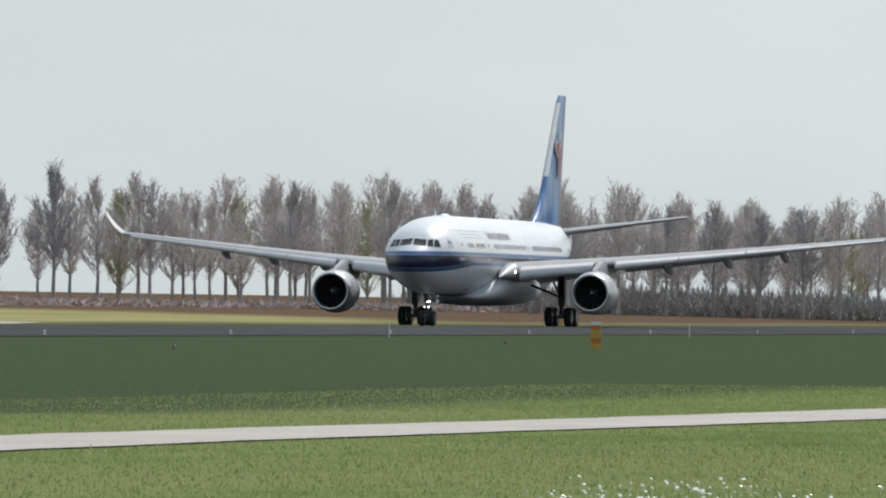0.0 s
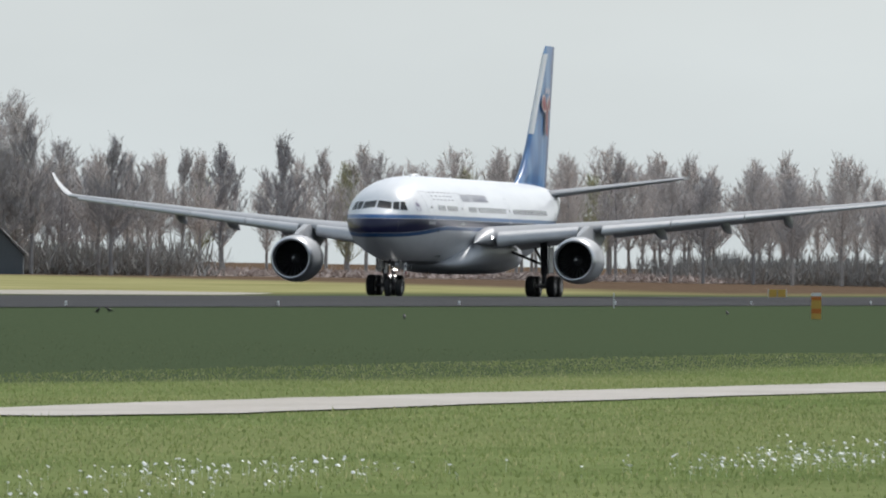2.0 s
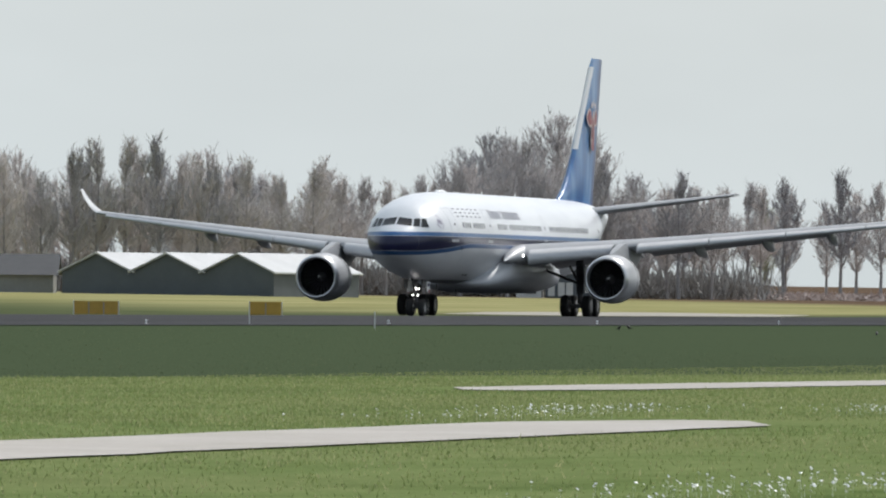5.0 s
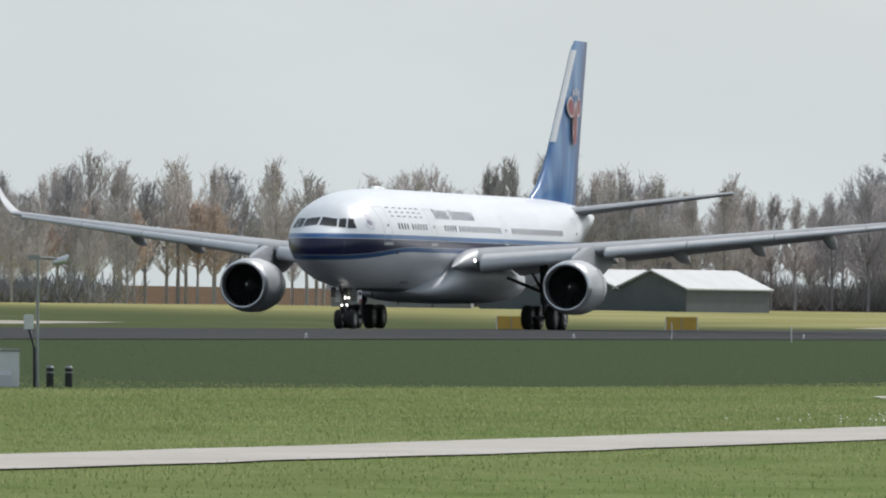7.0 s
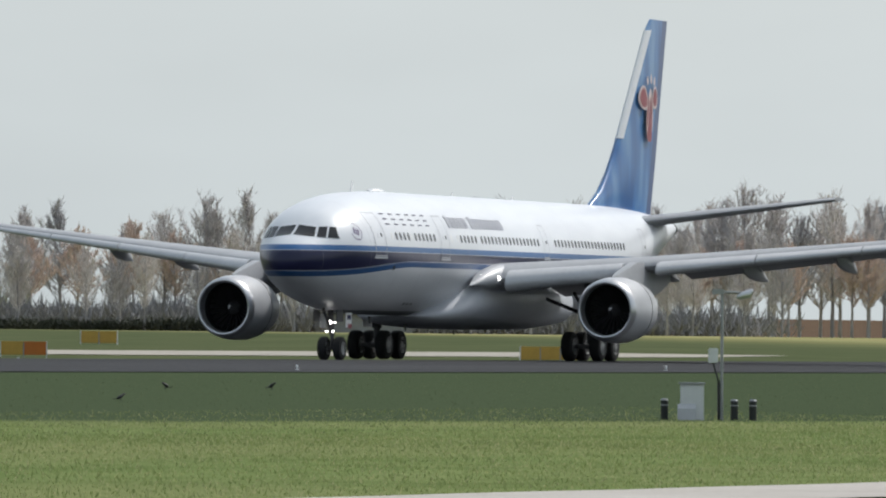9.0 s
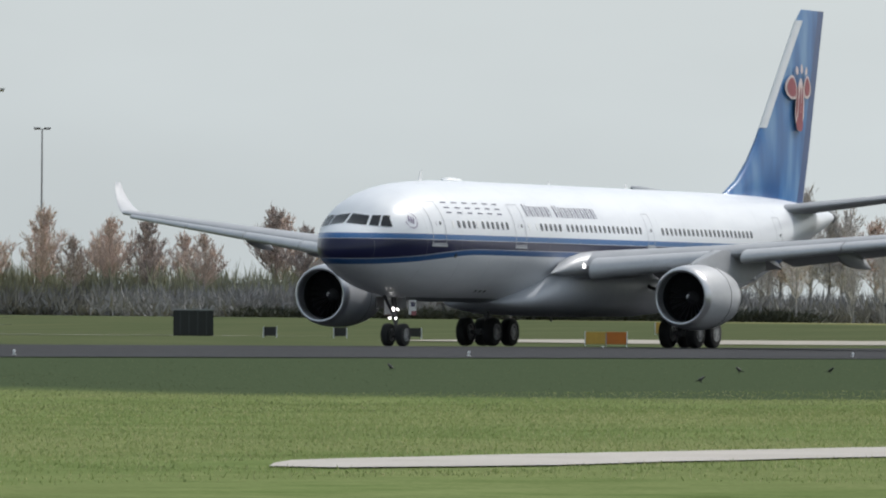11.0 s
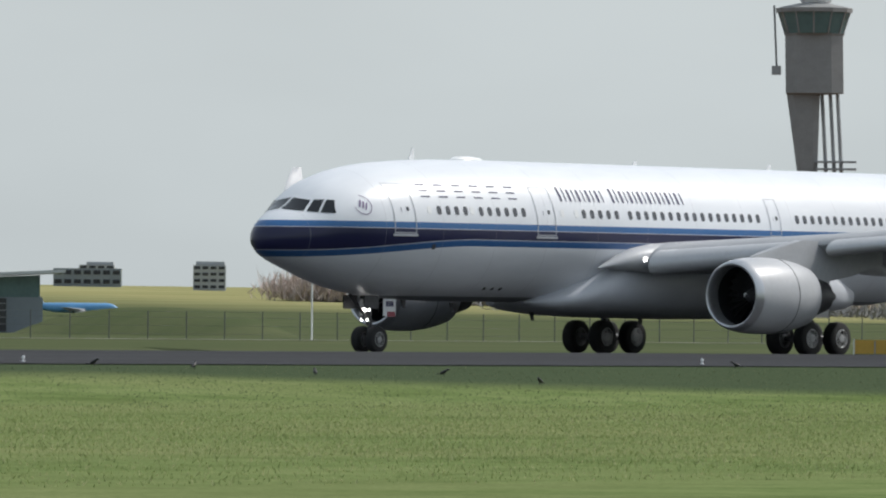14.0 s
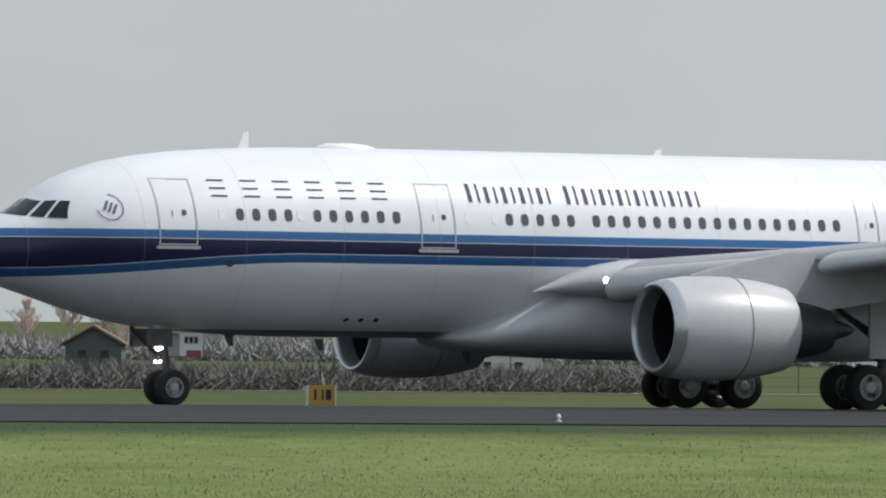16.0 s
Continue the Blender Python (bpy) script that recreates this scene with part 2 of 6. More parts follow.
def lathe(bm, profile, axis_point, n=40, closed_ends=True, mat=0):
    """Turn (x, r) pairs about an axis along x through axis_point."""
    ax = Vector(axis_point)
    rings = [circle(ax + Vector((x, 0, 0)), (0, 1, 0), (0, 0, 1), max(r, 0.002), n=n) for x, r in profile]
    loft(bm, rings, cap=closed_ends, mat=mat)


# ---- ground ----
PROFILE = [(-900, -1.5), (20, -1.5), (60, -1.5), (100, -1.5), (130, -1.5), (142, -1.48), (150, -1.30), (158, -0.92), (165, -0.52), (169, -0.32), (172, -0.27), (186, -0.10), (196, -0.01), (200, 0.0),
           (204, -0.01), (214, -0.10), (228, -0.27), (232, -0.27), (242, -0.12), (256, 0.35), (280, 0.85), (310, 1.3), (360, 1.6), (430, 1.7), (520, 1.9), (600, 3.0), (720, 5.6), (800, 6.6), (1300, 6.8), (4500, 7.0)]


def ease(a, b, v):
    u = min(1.0, max(0.0, (v - a) / (b - a)))
    return u * u * (3 - 2 * u)


def ground_z(y, x=9999):
    dip = 1.3 * ease(560, 430, x) * ease(245, 320, y) * ease(480, 440, y)      # the western apron lies lower
    for (y0, z0), (y1, z1) in zip(PROFILE, PROFILE[1:]):
        if y <= y1:
            return z0 + (z1 - z0) * (y - y0) / (y1 - y0) - dip
    return PROFILE[-1][1]


def strip(name, y_list, x_list, lift, mat, label, cat):
    bm = bmesh.new()
    rows = [[bm.verts.new((x, y, ground_z(y, x) + lift)) for x in x_list] for y in y_list]
    for a, b in zip(rows, rows[1:]):
        for i in range(len(x_list) - 1):
            bm.faces.new((a[i], a[i + 1], b[i + 1], b[i]))
    return single(name, bm, mat, label, cat, "structure")


XS = [-2500, -800, -300] + list(range(-200, 400, 50)) + list(range(400, 600, 20)) + list(range(600, 1300, 50)) + [1400, 1700, 2200, 3000, 4500]
strip("ground", sorted({p[0] for p in PROFILE} | {265, 290, 300, 320, 335, 385, 410, 440, 450, 460, 470, 480}), XS, 0.0, GRASS, "flat green and yellowish airfield meadow beside the runway", "ground")
strip("runway", [170.4, 172, 186, 196, 200, 204, 214, 228, 229.6], XS, 0.03, ASPHALT, "dark grey asphalt runway with worn streaks", "runway")

PATHS = [[(134, 81.3), (142, 83.2), (165, 84.0), (186, 83.6), (206, 84.4), (224, 85.0), (232, 85.3)],
         [(277, 107.6), (285, 108), (306, 106.5), (335, 103.5), (352, 102.5), (420, 96), (600, 78), (1000, 40)]]


def path_sheet(line, seed):
    pts = []
    for (x0, y0), (x1, y1) in zip(line, line[1:]):
        n = max(1, int((x1 - x0) / 2.5))
        pts += [(x0 + (x1 - x0) * i / n, y0 + (y1 - y0) * i / n) for i in range(n)]
    ys = np.array([p[1] for p in pts])
    for _ in range(8):
        ys[1:-1] = (ys[:-2] + ys[1:-1] * 2 + ys[2:]) / 4
    bm = bmesh.new()
    rows = []
    for i, ((x, _), y) in enumerate(zip(pts, ys)):
        e0, e1 = noise.noise((x * 0.5, 1, seed)) * 0.45, noise.noise((x * 0.5, 9, seed)) * 0.45
        end = min(1.0, 0.25 + min(i, len(pts) - 1 - i) * 0.4)
        rows.append([bm.verts.new((x, y + w * end, -1.5 + 0.03)) for w in (-2.8 + e0, -1, 1, 2.8 + e1)])
    for a, b in zip(rows, rows[1:]):
        for i in range(3):
            bm.faces.new((a[i], b[i], b[i + 1], a[i + 1]))
    return single("path", bm, GRAVEL, "pale concrete service path through the grass", "path", "structure")


for seed, line in enumerate(PATHS):
    path_sheet(line, seed)


# ---- the airliner: local x runs aft (nose at -20), y to starboard, z up from the wheels ----
NX = -20.0
FUS = [(1.0, 4.35, 4.35, 0.0), (1.12, 4.76, 3.98, 0.42), (1.35, 5.03, 3.77, 0.74), (1.7, 5.28, 3.60, 1.02), (2.2, 5.54, 3.42, 1.34), (2.6, 5.74, 3.30, 1.55), (3.0, 6.02, 3.18, 1.74),
       (3.5, 6.40, 3.03, 1.97), (4.0, 6.68, 2.87, 2.16), (4.6, 6.90, 2.70, 2.36), (5.4, 7.13, 2.50, 2.54), (6.4, 7.32, 2.33, 2.67), (7.6, 7.47, 2.20, 2.76), (9.2, 7.58, 2.10, 2.81),
       (11.0, 7.65, 2.05, 2.82), (14, 7.69, 2.05, 2.82), (20, 7.69, 2.05, 2.82), (28, 7.69, 2.05, 2.82), (36, 7.69, 2.05, 2.82), (39.8, 7.69, 2.10, 2.81), (43, 7.69, 2.40, 2.72), (46.2, 7.67, 2.97, 2.50),
       (49.2, 7.62, 3.72, 2.14), (52.2, 7.52, 4.57, 1.66), (55.2, 7.34, 5.42, 1.10), (57.8, 7.12, 6.07, 0.58), (59.0, 6.97, 6.42, 0.3)]


def fus_at(x):
    a = np.array(FUS)
    return [float(np.interp(x, a[:, 0], a[:, i])) for i in (1, 2, 3)]


def side_y(x, z):
    """Half-width of the fuselage skin at station x and height z."""
    t, b, w = fus_at(x)
    c, h = (t + b) / 2, (t - b) / 2
    q = 1 - ((z - c) / h) ** 2 if h > 0 else -1
    return w * math.sqrt(q) if q > 0 else -1.0


def skin_x(y, z):
    """The station at which the nose skin passes through y, z."""
    lo, hi = 1.0, 10.0
    for _ in range(40):
        m = (lo + hi) / 2
        if side_y(m, z) >= abs(y):
            hi = m
        else:
            lo = m
    return hi


def paint_material():
    k = Mat("airliner_paint", 0.28, 0, 0.5)
    x, y, z = k.xyz()
    f = k.n.new("ShaderNodeMapRange")
    f.interpolation_type = "SMOOTHSTEP"
    f.inputs[1].default_value, f.inputs[2].default_value = NX + 11.0, NX + 1.5
    f.inputs[3].default_value, f.inputs[4].default_value = 0.0, 1.0
    k.l.new(x, f.inputs[0])
    low = k.math("ADD", z, k.math("MULTIPLY", f.outputs[0], 0.52))
    white, grey = (0.80, 0.81, 0.83), (0.50, 0.52, 0.55)
    dirt = k.noise(1.2, 5, 0.6, (0.25, 1, 1))
    c = k.ramp(dirt, [(0.3, (0.73, 0.755, 0.80)), (0.7, (0.80, 0.825, 0.86))])
    belly = k.ramp(dirt, [(0.3, (0.66, 0.68, 0.72)), (0.7, (0.74, 0.76, 0.80))])
    # shade under the belly, put into the paint as a dark band
    keel_shade = k.ramp(dirt, [(0.3, (0.13, 0.14, 0.15)), (0.7, (0.20, 0.21, 0.22))])

    def below(v, edge):
        return k.math("LESS_THAN", v, edge)

    c = k.mix(below(z, 5.11), c, (0.030, 0.130, 0.33))
    c = k.mix(below(z, 4.875), c, (0.55, 0.56, 0.60))
    c = k.mix(below(z, 4.85), c, (0.010, 0.012, 0.055))
    c = k.mix(below(low, 4.48), c, (0.55, 0.56, 0.60))
    c = k.mix(below(low, 4.455), c, (0.025, 0.095, 0.25))
    c = k.mix(below(low, 4.21), c, belly)
    c = k.mix(below(z, 2.24), c, keel_shade)
    # panel joints round the fuselage
    ring = k.math("LESS_THAN", k.math("ABSOLUTE", k.math("SUBTRACT", k.math("FRACT", k.math("MULTIPLY", x, 1 / 3.2)), 0.5)), 0.0035)
    c = k.mix(k.math("MULTIPLY", ring, 0.35), c, (0.3, 0.3, 0.32))
    return k.color(c)


PAINT = paint_material()
WHITE = plain("white_paint", (0.80, 0.81, 0.82), 0.3, 0, 0.05)
GREYP = plain("light_grey_paint", (0.50, 0.51, 0.53), 0.4, 0, 0.10, 0.8)
WINGP = plain("wing_grey_paint", (0.36, 0.37, 0.39), 0.45, 0, 0.14, 0.6)
SLATM = plain("bare_slat_metal", (0.52, 0.53, 0.55), 0.42, 0.35, 0.10, 0.8)
FAIRP = plain("fairing_paint", (0.54, 0.56, 0.60), 0.32, 0, 0.06, 0.7)
COWL = plain("cowl_grey_paint", (0.50, 0.51, 0.53), 0.35, 0, 0.10, 0.7)
LIPM = plain("polished_lip_metal", (0.62, 0.63, 0.65), 0.28, 0.8, 0.06)
DARKM = plain("dark_heat_metal", (0.06, 0.06, 0.065), 0.5, 0.5, 0.3)
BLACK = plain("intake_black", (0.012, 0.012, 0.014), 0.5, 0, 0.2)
RUBBER = plain("tyre_rubber", (0.018, 0.018, 0.019), 0.8, 0, 0.25, 3)
RIM = plain("wheel_rim_grey", (0.40, 0.41, 0.42), 0.45, 0.3, 0.2, 3)
GEARM = plain("gear_steel", (0.09, 0.09, 0.095), 0.5, 0.4, 0.3, 3)
GLASSD = plain("dark_window_glass", (0.012, 0.014, 0.018), 0.08, 0, 0.1)
CABIN = plain("cabin_window_glass", (0.075, 0.08, 0.095), 0.2, 0, 0.2, 6)
OUTLINE = plain("door_outline_grey", (0.42, 0.44, 0.48), 0.4, 0, 0.1)
LETTER = plain("navy_lettering", (0.06, 0.055, 0.12), 0.5, 0, 0.1)
LETTER.node_tree.nodes["Principled BSDF"].inputs["Specular IOR Level"].default_value = 0.15
PURPLE = plain("purple_emblem", (0.14, 0.09, 0.22), 0.4, 0, 0.1)
REDP = plain("red_emblem", (0.30, 0.06, 0.08), 0.4, 0, 0.15)
CREAM = plain("cream_emblem", (0.70, 0.58, 0.56), 0.4, 0, 0.1)
LAMP_ON = glow("landing_lamp_glow", (1.0, 0.96, 0.94), 6.0)
BEACON = glow("red_beacon_glow", (1.0, 0.08, 0.05), 5.0)


def fin_material():
    k = Mat("fin_paint", 0.3, 0, 0.5)
    x, y, z = k.xyz()
    w = k.noise(0.55, 2, 0.5, (1.4, 1, 0.28))
    c = k.ramp(w, [(0.32, (0.030, 0.105, 0.29)), (0.5, (0.055, 0.18, 0.42)), (0.66, (0.15, 0.29, 0.50))])
    aft = k.math("GREATER_THAN", k.math("SUBTRACT", x, k.math("MULTIPLY", z, 0.26)), 32.75)
    return k.color(k.mix(aft, c, (0.045, 0.085, 0.22)))


FINP = fin_material()


def airfoil(n=14, t=0.12):
    """Closed section, chord 0..1, from the trailing edge over the top and back below."""
    def half(x):
        return 5 * t * (0.2969 * math.sqrt(x) - 0.126 * x - 0.3516 * x * x + 0.2843 * x ** 3 - 0.1036 * x ** 4)
    xs = [(1 - math.cos(math.pi * i / n)) / 2 for i in range(n + 1)]
    up = [(x, half(x) * 1.1 + 0.012 * math.sin(math.pi * x)) for x in reversed(xs)]
    dn = [(x, -half(x) * 0.9 + 0.012 * math.sin(math.pi * x)) for x in xs[1:-1]]
    return up + dn


def sect(le, chord, t, twist=0.0, upright=False, cut=(0.0, 1.0)):
    """A section ring at leading edge le; upright: thickness along y (fin)."""
    out = []
    for x, h in airfoil(14, t):
        x = min(max(x, cut[0]), cut[1])
        px, ph = x * chord, h * chord
        a = radians(twist)
        px, ph = px * math.cos(a) + ph * math.sin(a), ph * math.cos(a) - px * math.sin(a)
        out.append(Vector(le) + (Vector((px, ph, 0)) if upright else Vector((px, 0, ph))))
    return out


def lerp_tab(tab, v):
    a = np.array(tab)
    return [float(np.interp(v, a[:, 0], a[:, i])) for i in range(1, a.shape[1])]


# span, leading edge x (from the nose), chord, height, thickness
WING = [(1.8, 19.5, 11.3, 3.60, 0.125), (2.8, 20.05, 10.7, 3.71, 0.125), (6.0, 21.95, 8.9, 4.06, 0.12), (9.4, 23.95, 7.25, 4.42, 0.115), (14, 26.65, 5.9, 4.92, 0.108), (20, 30.15, 4.4, 5.57, 0.102), (25, 33.1, 3.2, 6.11, 0.10), (28.6, 35.2, 2.4, 6.50, 0.10)]


def wing_ring(y, side, cut=(0, 1), dx=0, dz=0, droop=0, scale=1.0):
    le, ch, z, t = lerp_tab(WING, y)
    return sect((NX + le + dx, side * y, z + dz), ch * scale, t, droop, False, cut)


def slat_ring(y, side):
    """The drooped, rounded leading-edge slat at span y."""
    le, ch, z, t = lerp_tab(WING, y)
    c = 0.17 * ch if y > 9 else 0.12 * ch
    hh = t * ch * 0.42
    pts = []
    for i in range(16):
        a = math.pi * (0.42 + 1.16 * i / 11) if i < 12 else None
        if a is not None:
            pts.append((c * 0.42 + c * 0.62 * math.cos(a), hh * math.sin(a)))
        else:
            u = (i - 11) / 4
            pts.append((c * (0.42 - 0.10 + 0.62 * u), -hh * (0.97 - 1.9 * u)))
    base = Vector((NX + le - 0.32 * c, side * y, z - 0.16 * c - 0.04))
    a = radians(14)
    return [base + Vector((px * math.cos(a) - ph * math.sin(a) * -1 * 0.3, 0, ph - px * math.sin(a) * -0.55)) for px, ph in pts]


def build_wing(plane, side):
    ys = [1.8, 2.8, 4, 6, 8, 9.4, 12, 15, 18, 21, 24, 26.5, 28.6]
    bm = bmesh.new()
    loft(bm, [wing_ring(y, side) for y in ys])
    wing = part("wing", bm, WINGP, plane, "grey swept wing with take-off flaps set", sharp=50)
    for a, b in ((4.0, 8.7), (10.15, 14.2), (14.25, 18.6), (18.65, 23.2), (23.25, 27.8)):
        bm = bmesh.new()
        loft(bm, [slat_ring(a + (b - a) * i / 4, side) for i in range(5)])
        part("slat", bm, SLATM, wing, "pale metal leading-edge slat", sharp=50)
    for a, b in ((3.2, 8.9), (9.5, 20.5)):
        bm = bmesh.new()
        rings = []
        for i in range(5):
            y = a + (b - a) * i / 4
            le, ch, z, t = lerp_tab(WING, y)
            rings.append(sect((NX + le + ch * 0.86, side * y, z - 0.10), ch * 0.24, 0.13, 14))
        loft(bm, rings)
        part("flap", bm, WINGP, wing, "extended trailing-edge flap", sharp=50)
    bm = bmesh.new()
    rings = []
    for i in range(3):
        y = 20.8 + 6.6 * i / 2
        le, ch, z, t = lerp_tab(WING, y)
        rings.append(sect((NX + le + ch * 0.80, side * y, z + 0.02), ch * 0.25, 0.10, 2))
    loft(bm, rings)
    part("aileron", bm, GREYP, wing)
    for y, ln in ((7.4, 4.4), (12.6, 4.3), (16.7, 3.7), (20.6, 3.1)):
        le, ch, z, t = lerp_tab(WING, y)
        bm = bmesh.new()
        x0 = NX + le + ch * 0.62
        rings = []
        for i in range(11):
            u = i / 10
            r = 0.36 * math.sin(math.pi * min(1, u * 1.0 + 0.02) ** 0.75) ** 0.7 if 0 < u < 1 else 0.02
            rings.append(circle((x0 + u * ln, side * y, z - 0.30 - 0.62 * u ** 1.5), (0, 1, 0), (0, 0, 1), max(r * 0.75, 0.015), max(r * 1.15, 0.02), 10))
        loft(bm, rings)
        part("flap_track_fairing", bm, WINGP, wing)
    # winglet, canted outwards
    bm = bmesh.new()
    rings = []
    for i in range(7):
        u = i / 6
        le = Vector((NX + 35.2 + 0.25 * u + 2.75 * u ** 1.1, side * (28.6 + 0.4 * math.sin(u * 1.57) + 1.6 * u), 6.50 + 0.12 * u + 1.5 * u ** 1.25))
        ch = 2.4 - 1.8 * u ** 0.8
        rings.append([le + Vector((x * ch, side * -h * ch * min(1, u * 2.2), h * ch * max(0, 1 - u * 1.6))) for x, h in airfoil(10, 0.075)])
    loft(bm, rings)
    part("winglet", bm, GREYP, wing, "pale upswept winglet", sharp=50)
    # root landing lamp in the leading edge
    bm = bmesh.new()
    le, ch, z, t = lerp_tab(WING, 3.6)
    bmesh.ops.create_uvsphere(bm, u_segments=12, v_segments=8, radius=0.11, matrix=Matrix.Translation((NX + le - 0.14, side * 3.6, z + 0.02)))
    part("landing_light", bm, LAMP_ON, wing, "lit white landing light")
    return wing


def build_engine(plane, side):
    ax = (NX + 1.85, side * 9.33, 2.38)
    bm = bmesh.new()
    prof = [(16.95, 1.16), (16.86, 1.20), (16.84, 1.26), (16.92, 1.34), (17.2, 1.42), (17.8, 1.50), (18.5, 1.53), (19.2, 1.52), (20.0, 1.45), (20.7, 1.33), (21.15, 1.22), (21.15, 1.14), (20.6, 1.16)]
    lathe(bm, prof[4:], ax, 48, False)
    eng = part("engine_cowl", bm, COWL, plane, "smooth grey engine cowl", sharp=40)
    bm = bmesh.new()
    lathe(bm, [(17.5, 1.17), (17.05, 1.15)] + prof[:5], ax, 48, False)
    part("intake_lip", bm, LIPM, eng, "bare metal intake lip")
    bm = bmesh.new()
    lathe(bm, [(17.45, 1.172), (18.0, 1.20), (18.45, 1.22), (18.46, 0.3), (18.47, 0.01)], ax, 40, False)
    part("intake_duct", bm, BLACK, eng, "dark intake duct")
    for i in range(24):
        bm = bmesh.new()
        a = 2 * math.pi * i / 24
        c, s = math.cos(a), math.sin(a)
        u, w = Vector((0, c, s)), Vector((0, -s, c))
        o = Vector(ax)
        q = [o + Vector((18.2, 0, 0)) + u * 0.32 - w * 0.05, o + Vector((18.36, 0, 0)) + u * 0.32 + w * 0.05, o + Vector((18.42, 0, 0)) + u * 1.17 + w * 0.17, o + Vector((18.1, 0, 0)) + u * 1.17 - w * 0.02]
        q2 = [p + Vector((0.02, 0, 0)) for p in q]
        v1, v2 = [bm.verts.new(p) for p in q], [bm.verts.new(p) for p in q2]
        bm.faces.new(v1), bm.faces.new(v2[::-1])
        for j in range(4):
            bm.faces.new((v1[j], v1[(j + 1) % 4], v2[(j + 1) % 4], v2[j]))
        part("fan_blade", bm, DARKM, eng, smooth=False)
    bm = bmesh.new()
    lathe(bm, [(17.75, 0.01), (17.85, 0.10), (18.1, 0.25), (18.35, 0.34)], ax, 20, True)
    part("spinner", bm, GEARM, eng)
    bm = bmesh.new()
    box(bm, NX + 19.65, NX + 19.75, side * 9.33 - 0.03, side * 9.33 + 0.10, 2.34, 2.48)
    part("spinner_mark", bm, WHITE, eng, "white spiral mark on the spinner")
    bm = bmesh.new()
    lathe(bm, [(20.2, 1.0), (21.2, 0.94), (22.1, 0.78), (22.7, 0.64), (22.7, 0.56), (22.2, 0.54)], ax, 32, True)
    part("core_nozzle", bm, DARKM, eng, "dark heat-stained exhaust nozzle")
    bm = bmesh.new()
    lathe(bm, [(22.2, 0.42), (22.9, 0.34), (23.5, 0.16), (23.7, 0.02)], ax, 20, True)
    part("exhaust_cone", bm, DARKM, eng)
    # pylon
    bm = bmesh.new()
    rings = []
    for x, z0, z1, w in ((19.9, 3.70, 3.92, 0.10), (20.7, 3.55, 4.12, 0.24), (21.8, 3.35, 4.36, 0.30), (23.1, 3.05, 4.62, 0.32), (24.4, 2.95, 4.60, 0.32), (26.2, 3.2, 4.4, 0.26), (28.6, 3.75, 4.25, 0.08)):
        y = side * 9.33
        rings.append([Vector((NX + x, y - w, z0)), Vector((NX + x, y - w, (z0 + z1) / 2)), Vector((NX + x, y - w * 0.6, z1)), Vector((NX + x, y + w * 0.6, z1)), Vector((NX + x, y + w, (z0 + z1) / 2)), Vector((NX + x, y + w, z0))])
    loft(bm, rings)
    part("pylon", bm, WINGP, plane, "grey engine pylon under the wing", sharp=60)
    # strake on the inner side and cowl joints
    bm = bmesh.new()
    lathe(bm, [(19.35, 1.51), (19.35, 1.522), (19.365, 1.522), (19.365, 1.508)], ax, 48, False)
    part("cowl_joint", bm, GEARM, eng)
    return eng


def wheel(parent, x, y, r, w):
    bm = bmesh.new()
    prof = [(-0.5, 0.55), (-0.5, 0.86), (-0.42, 0.96), (-0.25, 1.0), (0.25, 1.0), (0.42, 0.96), (0.5, 0.86), (0.5, 0.55)]
    rings = [circle((x, y + a * w, r), (1, 0, 0), (0, 0, 1), q * r, n=28) for a, q in prof]
    loft(bm, rings)
    ty = part("wheel", bm, RUBBER, parent, "black rubber aircraft tyre")
    for s in (-1, 1):
        bm = bmesh.new()
        rr = [(0.50, 0.56), (0.515, 0.52), (0.44, 0.44), (0.42, 0.30), (0.50, 0.24), (0.52, 0.16), (0.50, 0.02)]
        loft(bm, [circle((x, y + s * a * w, r), (1, 0, 0), (0, 0, 1), q * r, n=24) for a, q in rr])
        part("rim", bm, RIM, ty, "pale grey wheel rim")
    return ty


